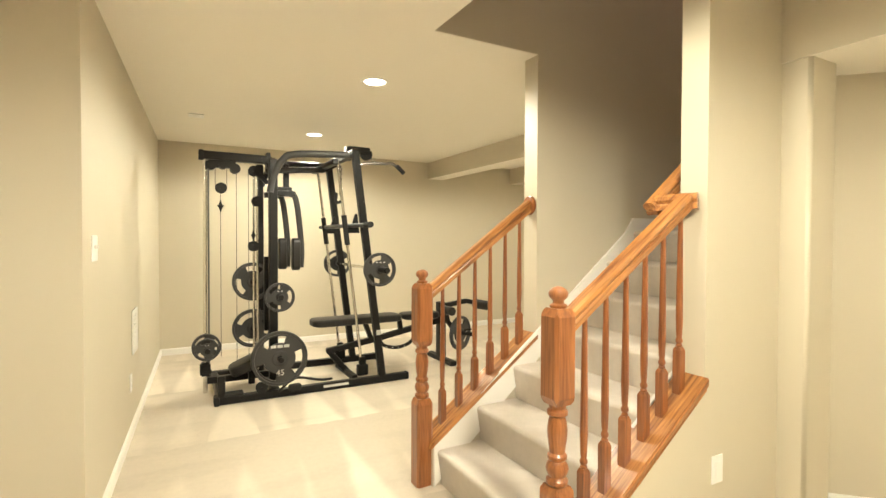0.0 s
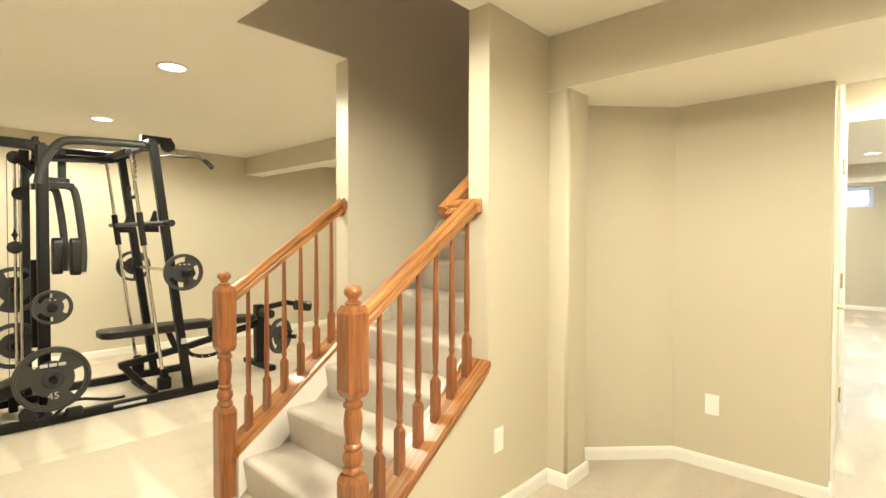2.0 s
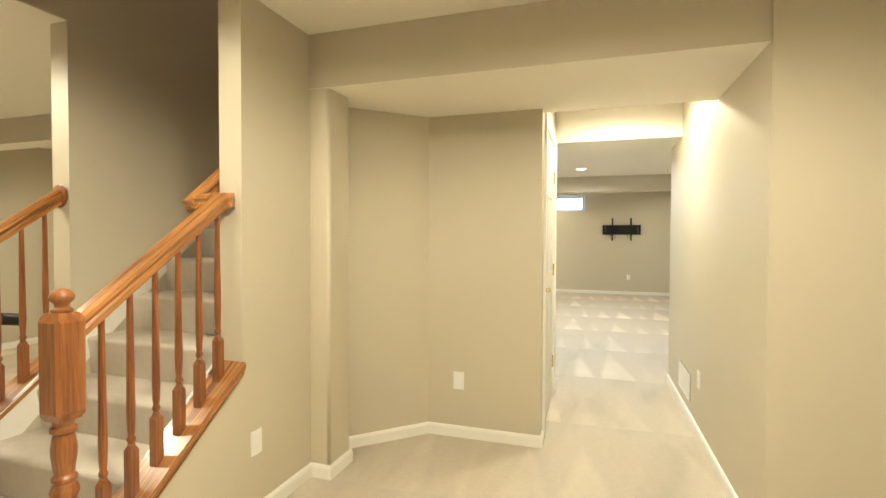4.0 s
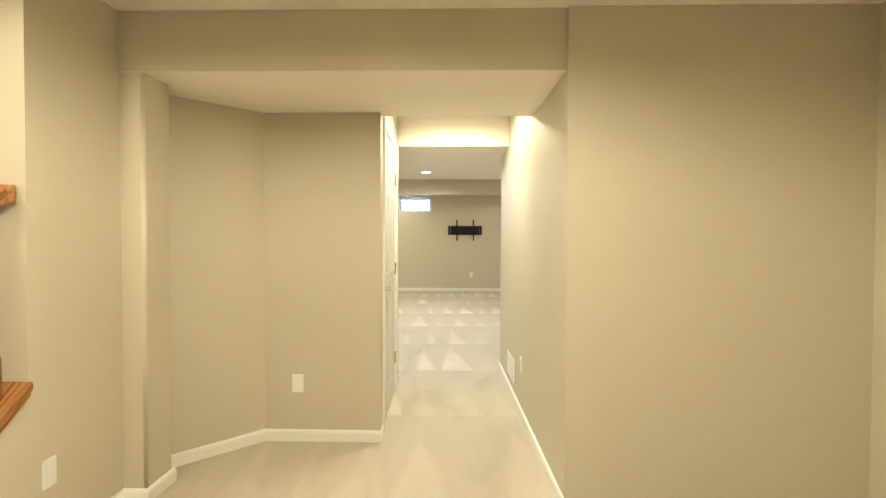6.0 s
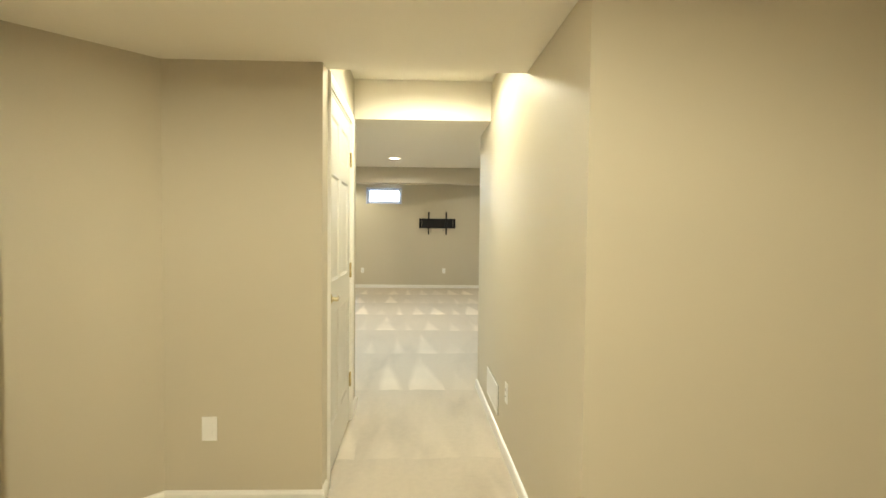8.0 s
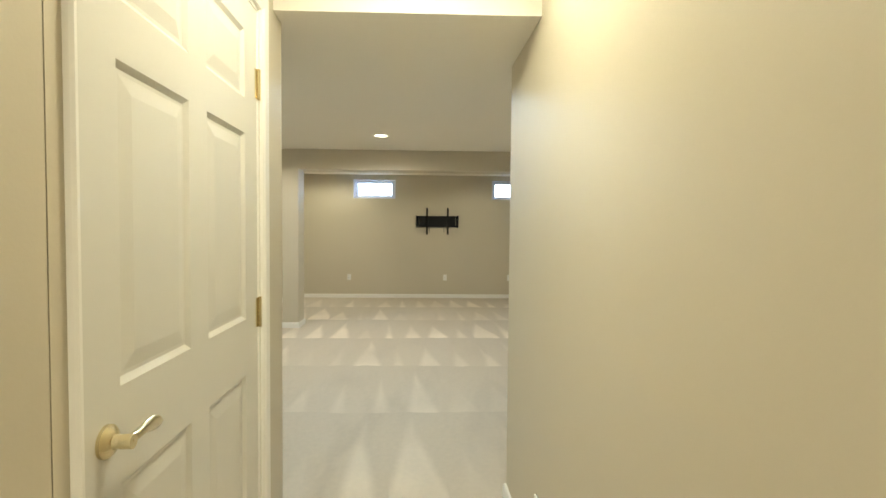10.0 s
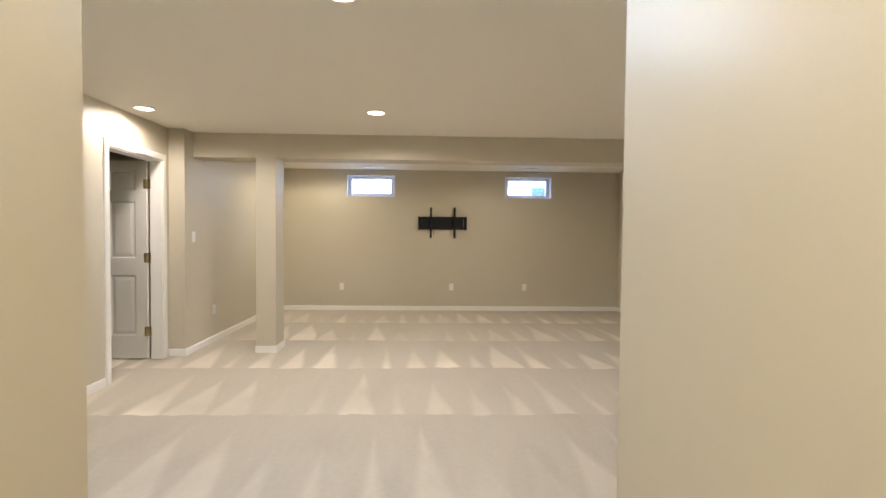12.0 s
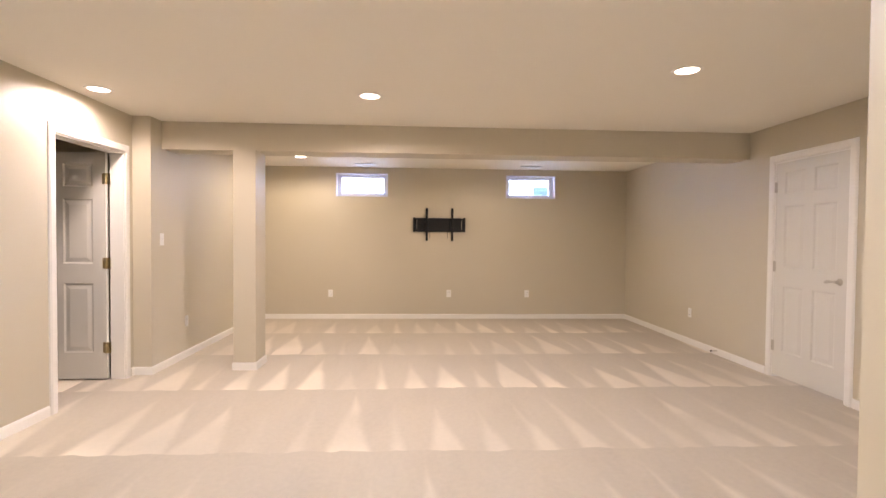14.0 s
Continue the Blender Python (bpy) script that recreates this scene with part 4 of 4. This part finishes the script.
# base
for y in (YN, YF):
    tube([(0.97, y, 0.034), (2.585, y, 0.034)], 0.062, "base_rail", g)
    part("end_cap", boxes((2.575, 2.60, y - 0.034, y + 0.034, 0.002, 0.068), bevel=0.006), RUBBER, g)
    part("end_cap", boxes((0.945, 0.985, y - 0.044, y + 0.044, 0.001, 0.076), bevel=0.008), RUBBER, g)
for x in (1.0, 1.42):
    tube([(x, YN + 0.03, 0.034), (x, YF - 0.03, 0.034)], 0.06, "cross_rail", g)
tube([(0.92, 5.48, 0.10), (1.42, 5.48, 0.10)], 0.055, "cross_rail", g)
tube([(1.0, YN, 0.06), (1.0, YN, 0.23)], 0.055, "stub_post", g)
part("foot_rest", boxes((1.02, 1.16, YN - 0.05, YN + 0.05, 0.068, 0.088), bevel=0.006), RUBBER, g)
# leaning front posts with guide rods
for y, yr in ((YN, 5.15), (YF, 5.84)):
    tube([(2.345, y, 0.05), (2.088, y, 2.07)], 0.062, "front_post", g)
    round_tube([(2.185, yr, 0.10), (1.955, yr, 1.99)], 0.0135, "guide_rod", g, CHROME, "chrome guide rod")
    bm = boxes((2.135, 2.235, yr - 0.03, yr + 0.03, 0.065, 0.165), bevel=0.012)
    box(bm, 2.155, 2.215, yr - 0.024, yr + 0.024, 0.16, 0.235, bevel=0.01)
    part("rod_foot", bm, BLACK_STEEL, g)
    a, c = Vector((2.185, yr, 0.10)), Vector((1.955, yr, 1.99))
    round_tube([a + (c - a) * 0.61, a + (c - a) * 0.75], 0.024, "slider_sleeve", g, RUBBER)
    # gusset plate between slider and post
    p = a + (c - a) * 0.685
    bm = side_prism([(p.x - 0.01, p.z - 0.035), (p.x + 0.125, p.z - 0.035), (p.x + 0.105, p.z + 0.14), (p.x + 0.088, p.z + 0.14), (p.x + 0.055, p.z + 0.03), (p.x - 0.01, p.z + 0.005)], yr - 0.018, yr + 0.006)
    bmesh.ops.bevel(bm, geom=list(bm.edges), offset=0.003, segments=1, affect="EDGES")
    part("slider_gusset", bm, BLACK_STEEL, g)
round_tube([(2.10, 4.72, 1.425), (2.06, 5.3, 1.425), (2.02, 5.98, 1.425)], 0.019, "rack_bar", g, IRON)
bm = rod(bmesh.new(), [(2.10, 4.70, 1.425), (2.095, 4.80, 1.425)], 0.026, 16)
part("bar_grip", bm, RUBBER, g)
bm = bmesh.new()
rod(bm, [(2.20, 4.86, 1.05), (2.20, 5.90, 1.05)], 0.014, 12)
part("guided_bar", bm, CHROME, g, "chrome barbell on guides", smooth=True)
for y0, y1 in ((4.58, 4.86), (5.90, 6.14)):
    part("bar_sleeve", lathe([(0.020, 0.0), (0.026, 0.006), (0.026, y1 - y0 - 0.006), (0.020, y1 - y0)], 18, pose(2.20, y1, 1.05, 90, 0, 0)), BLACK_STEEL, g, smooth=True)
# columns
tube([(1.425, 5.26, 0.05), (1.425, 5.26, 1.985)], 0.07, "column", g)
tube([(1.375, 5.66, 0.05), (1.375, 5.66, 1.985)], 0.062, "column", g)
tube([(1.60, 5.60, 1.72), (1.60, 5.60, 2.0)], 0.05, "hanger_post", g)
tube([(1.43, 5.45, 1.74), (1.62, 5.45, 1.74)], 0.06, "hanger_arm", g)
for k in (0, 1):
    round_tube([(1.30 + 0.03 * k, 5.50, 0.06), (1.30 + 0.03 * k, 5.50, 1.90)], 0.010, "stack_rod", g, CHROME)
tube([(1.395, 5.40, 0.50), (1.395, 5.40, 1.15)], 0.05, "weight_carriage", g)
# roof
round_tube(curve_points((1.40, 5.24, 1.70), (1.43, 5.24, 1.84), (1.50, 5.22, 1.98), (1.62, 5.20, 2.035), (2.09, 5.14, 2.055)), 0.030, "roof_tube", g, IRON)
round_tube(curve_points((1.40, 5.72, 1.80), (1.46, 5.74, 1.93), (1.60, 5.78, 2.02), (2.08, 5.86, 2.05)), 0.028, "roof_tube", g)
tube([(1.40, 5.50, 1.915), (1.93, 5.50, 1.955), (2.07, 5.50, 2.03)], 0.05, "roof_brace", g)
tube([(1.93, 5.12, 1.985), (1.93, 5.88, 1.985)], 0.05, "roof_cross", g)
tube([(2.085, 5.04, 2.065), (2.085, 5.95, 2.065)], 0.06, "roof_cross", g)
tube([(0.89, 5.45, 2.005), (1.42, 5.45, 2.0)], 0.07, "tower_beam", g)
part("end_cap", boxes((0.865, 0.90, 5.41, 5.49, 1.965, 2.045), bevel=0.006), RUBBER, g)
bm = boxes((1.36, 1.47, 5.405, 5.50, 1.93, 2.06))
bmesh.ops.bevel(bm, geom=[e for e in bm.edges if abs(e.verts[0].co.y - e.verts[1].co.y) > 0.01], offset=0.04, segments=5, affect="EDGES")
part("shoulder_bracket", bm, BLACK_STEEL, g, smooth=True)
bm = boxes((0.95, 1.15, 5.42, 5.48, 1.905, 1.966))
for x, z, rad in ((0.955, 1.925, 0.042), (1.05, 1.93, 0.036), (1.145, 1.905, 0.042)):
    rod(bm, [(x, 5.418, z), (x, 5.482, z)], rad, 20)
part("pulley_housing", bm, BLACK_STEEL, g, smooth=True)
for z, x in ((1.90, 1.30), (1.635, 1.325), (1.24, 1.295)):
    pulley(x, 5.47, z, 0.046, g)
tube([(1.30, 5.47, 1.90), (1.42, 5.47, 1.80)], 0.036, "pulley_arm", g)
pulley(1.035, 5.45, 1.735, 0.046, g)
part("cable_clip", lathe([(0.004, 1.535), (0.012, 1.565), (0.026, 1.585), (0.012, 1.60), (0.004, 1.63)], 8, Matrix.Translation((1.03, 5.45, 0))), RUBBER, g)
part("cable_clip", lathe([(0.004, 1.285), (0.010, 1.315), (0.022, 1.335), (0.010, 1.35), (0.004, 1.38)], 8, Matrix.Translation((1.295, 5.47, 0))), RUBBER, g)
# rods and cables of the rear tower
round_tube([(0.906, 5.45, 0.14), (0.910, 5.45, 1.97)], 0.0155, "tower_rod", g, CHROME, "chrome tower rod")
round_tube([(0.938, 5.50, 0.14), (0.940, 5.50, 1.97)], 0.008, "tower_rod", g, DARK_CHROME)
for x, y, z0, z1 in ((0.99, 5.45, 1.74, 1.90), (1.08, 5.45, 1.74, 1.90), (1.03, 5.45, 0.30, 1.70), (1.155, 5.45, 0.12, 1.90), (1.255, 5.47, 0.10, 1.88), (1.34, 5.47, 1.30, 1.90), (1.295, 5.47, 1.28, 1.62)):
    part("cable", rod(bmesh.new(), [(x, y, z0), (x, y, z1)], 0.0024, 6), IRON, g)
bm = boxes((0.865, 0.945, 5.41, 5.50, 0.15, 0.26))
bmesh.ops.bevel(bm, geom=list(bm.edges), offset=0.012, segments=2, affect="EDGES")
part("rod_collar", bm, RUBBER, g)
tube([(0.905, 5.46, 0.0), (0.905, 5.46, 0.16)], 0.035, "tower_foot", g, CHROME)
part("carriage_peg", rod(bmesh.new(), [(0.914, 5.28, 0.385), (0.914, 5.50, 0.385)], 0.022, 14), BLACK_STEEL, g)
# low seat and pedals
m = pose(1.26, 5.36, 0.20, 0, -22, 0)
pad(-0.17, 0.17, -0.12, 0.12, 0.0, 0.09, "low_seat", g, m)
tube([(1.26, 5.36, 0.06), (1.26, 5.36, 0.21)], 0.05, "seat_post", g)
pulley(1.29, 5.00, 0.115, 0.045, g, "low_pulley")
round_tube(curve_points((1.42, 5.0, 0.06), (1.55, 4.99, 0.16), (1.75, 4.99, 0.12), (1.86, 4.99, 0.115)), 0.011, "pedal_arm", g)
part("pedal", boxes((1.50, 1.60, 4.97, 5.03, 0.05, 0.11), bevel=0.015), RUBBER, g)
# swing arms with pads
for y, x in ((5.36, 1.60), (5.55, 1.52)):
    round_tube(curve_points((x - 0.12, y, 1.70), (x, y, 1.70), (x + 0.045, y, 1.62), (x + 0.085, y, 1.25), (x + 0.08, y, 1.05)), 0.026, "swing_arm", g, IRON)
    bm = cushion(0.145, 0.05, 0.034, 0.045, 0.016)
    bmesh.ops.transform(bm, matrix=pose(x + 0.03, y - 0.03, 1.17, 0, 90, 0), verts=bm.verts)
    part("arm_pad", bm, VINYL, g, "padded black vinyl", smooth=True)
tube([(1.40, 5.30, 1.70), (1.62, 5.30, 1.70)], 0.045, "arm_pivot", g)
# bars and handles at the front
round_tube(curve_points((2.09, 5.10, 1.90), (2.16, 5.08, 1.975), (2.35, 5.03, 1.985), (2.43, 5.02, 1.985), (2.53, 5.0, 1.905), n=5), 0.0145, "chin_bar", g, DARK_CHROME)
round_tube([(2.46, 5.01, 1.972), (2.53, 5.0, 1.905)], 0.019, "chin_grip", g, RUBBER)
part("front_bracket", boxes((2.07, 2.30, 5.26, 5.34, 2.105, 2.16), bevel=0.008), BLACK_STEEL, g)
part("bracket_stand", boxes((2.07, 2.12, 5.27, 5.33, 2.03, 2.11)), BLACK_STEEL, g)
pulley(2.275, 5.30, 2.10, 0.055, g)
round_tube([(2.33, 5.30, 2.07), (2.37, 5.28, 2.01)], 0.008, "clip_chain", g, CHROME)
for y in (5.2,):
    round_tube([(1.985, y, 1.97), (1.995, y, 1.70)], 0.008, "handle_strap", g, RUBBER)
    round_tube(curve_points((1.96, y, 1.72), (1.955, y, 1.64), (1.985, y, 1.635), (2.02, y, 1.66), n=4), 0.014, "hand_grip", g, RUBBER)
    bm = bmesh.new()
    for k in range(9):
        rod(bm, [(2.0 + 0.006 * (k % 2), y - 0.01, 1.96 - 0.022 * k), (2.0 + 0.006 * (k % 2), y + 0.01, 1.945 - 0.022 * k)], 0.006, 6)
    part("chain", bm, CHROME, g)
# pegs for the plates
for x, y0, y1, z in ((1.43, 4.93, 5.24, 0.332), (1.43, 4.93, 5.24, 0.833), (1.31, 5.52, 5.72, 0.921), (1.31, 5.52, 5.72, 0.50)):
    part("plate_peg", rod(bmesh.new(), [(x, y0, z), (x, y1, z)], 0.021, 14), BLACK_STEEL, g)
part("sticker", boxes((2.278, 2.318, YN - 0.0345, YN - 0.031, 0.44, 0.485)), MARK, g, "small white warning sticker")
part("sticker", boxes((1.80, 2.02, YN - 0.034, YN - 0.031, 0.03, 0.05)), MARK, g, "white label on the base")

weight_plate(1.43, 5.00, 0.335, 0.222, 0.042, "large grey iron weight plate marked 45", 25, "45", 3)
weight_plate(1.43, 4.99, 0.833, 0.118, 0.034, "small grey iron weight plate on a peg", 10, bars=2)
weight_plate(1.30, 5.58, 0.921, 0.172, 0.036, "grey iron weight plate on a peg", 50)
weight_plate(1.30, 5.58, 0.50, 0.172, 0.036, "grey iron weight plate on a peg", 5)
weight_plate(0.914, 5.42, 0.395, 0.112, 0.05, "grey iron weight plate on the cable tower", 0)
weight_plate(0.914, 5.36, 0.385, 0.092, 0.045, "small grey iron weight plate on the tower", 30, bars=2)
weight_plate(2.20, 4.755, 1.05, 0.142, 0.036, "grey iron plate on the guided bar", 15, bars=3)
weight_plate(2.20, 5.985, 1.05, 0.142, 0.036, "grey iron plate on the guided bar", 15)

# bench
b = thing("weight_bench", "black adjustable weight bench with leg lift", "bench")
pad(1.80, 2.70, 5.36, 5.64, 0.485, 0.55, "back_pad", b)
pad(2.72, 3.14, 5.37, 5.63, 0.485, 0.545, "seat_pad", b, None)
tube([(1.95, 5.5, 0.235), (2.45, 5.5, 0.31), (3.28, 5.5, 0.465)], 0.055, "spine", b)
tube([(2.40, 5.5, 0.31), (2.33, 5.5, 0.49)], 0.045, "back_strut", b)
tube([(2.72, 5.5, 0.36), (2.70, 5.5, 0.49)], 0.045, "seat_strut", b)
tube([(2.88, 5.5, 0.39), (2.88, 5.5, 0.49)], 0.045, "seat_strut", b)
part("adjust_arc", rod(bmesh.new(), curve_points((2.46, 5.46, 0.33), (2.52, 5.46, 0.245), (2.66, 5.46, 0.21), (2.80, 5.46, 0.245), (2.90, 5.46, 0.36))[:], 0.018), BLACK_STEEL, b, smooth=True)
for k in range(5):
    u = 2.54 + 0.065 * k
    z = 0.213 + 0.9 * (u - 2.67) ** 2
    part("arc_hole", rod(bmesh.new(), [(u, 5.440, z), (u, 5.446, z)], 0.006, 8), MARK, b)
round_tube(curve_points((1.97, 5.5, 0.25), (2.02, 5.5, 0.18), (2.10, 5.5, 0.08), (2.14, 5.5, 0.035)), 0.03, "rear_leg", b)
tube([(2.14, 5.22, 0.026), (2.14, 5.78, 0.026)], 0.05, "rear_foot", b)
tube([(3.19, 5.5, 0.05), (3.185, 5.5, 0.64)], 0.085, "front_post", b)
tube([(3.20, 5.24, 0.026), (3.20, 5.80, 0.026)], 0.07, "front_foot", b, h=0.05)
tube([(3.16, 5.5, 0.585), (3.50, 5.5, 0.63), (3.62, 5.5, 0.60)], 0.05, "curl_arm", b)
part("leg_roller", rod(bmesh.new(), [(3.52, 5.36, 0.615), (3.68, 5.34, 0.585)], 0.052, 18), VINYL, b, "black foam roller", smooth=True)
part("leg_roller", rod(bmesh.new(), [(3.20, 5.28, 0.56), (3.20, 5.46, 0.56)], 0.045, 18), VINYL, b, "black foam roller", smooth=True)
tube([(3.20, 5.5, 0.52), (3.36, 5.5, 0.30)], 0.045, "leg_lever", b)
part("lever_peg", rod(bmesh.new(), [(3.45, 5.24, 0.305), (3.33, 5.48, 0.305)], 0.022, 12), BLACK_STEEL, b)
part("lever_handle", rod(bmesh.new(), [(3.40, 5.42, 0.32), (3.52, 5.42, 0.33)], 0.010, 8), BLACK_STEEL, b)
weight_plate(3.37, 5.40, 0.305, 0.182, 0.038, "grey iron plate on the bench's leg lever", 40, face=26)
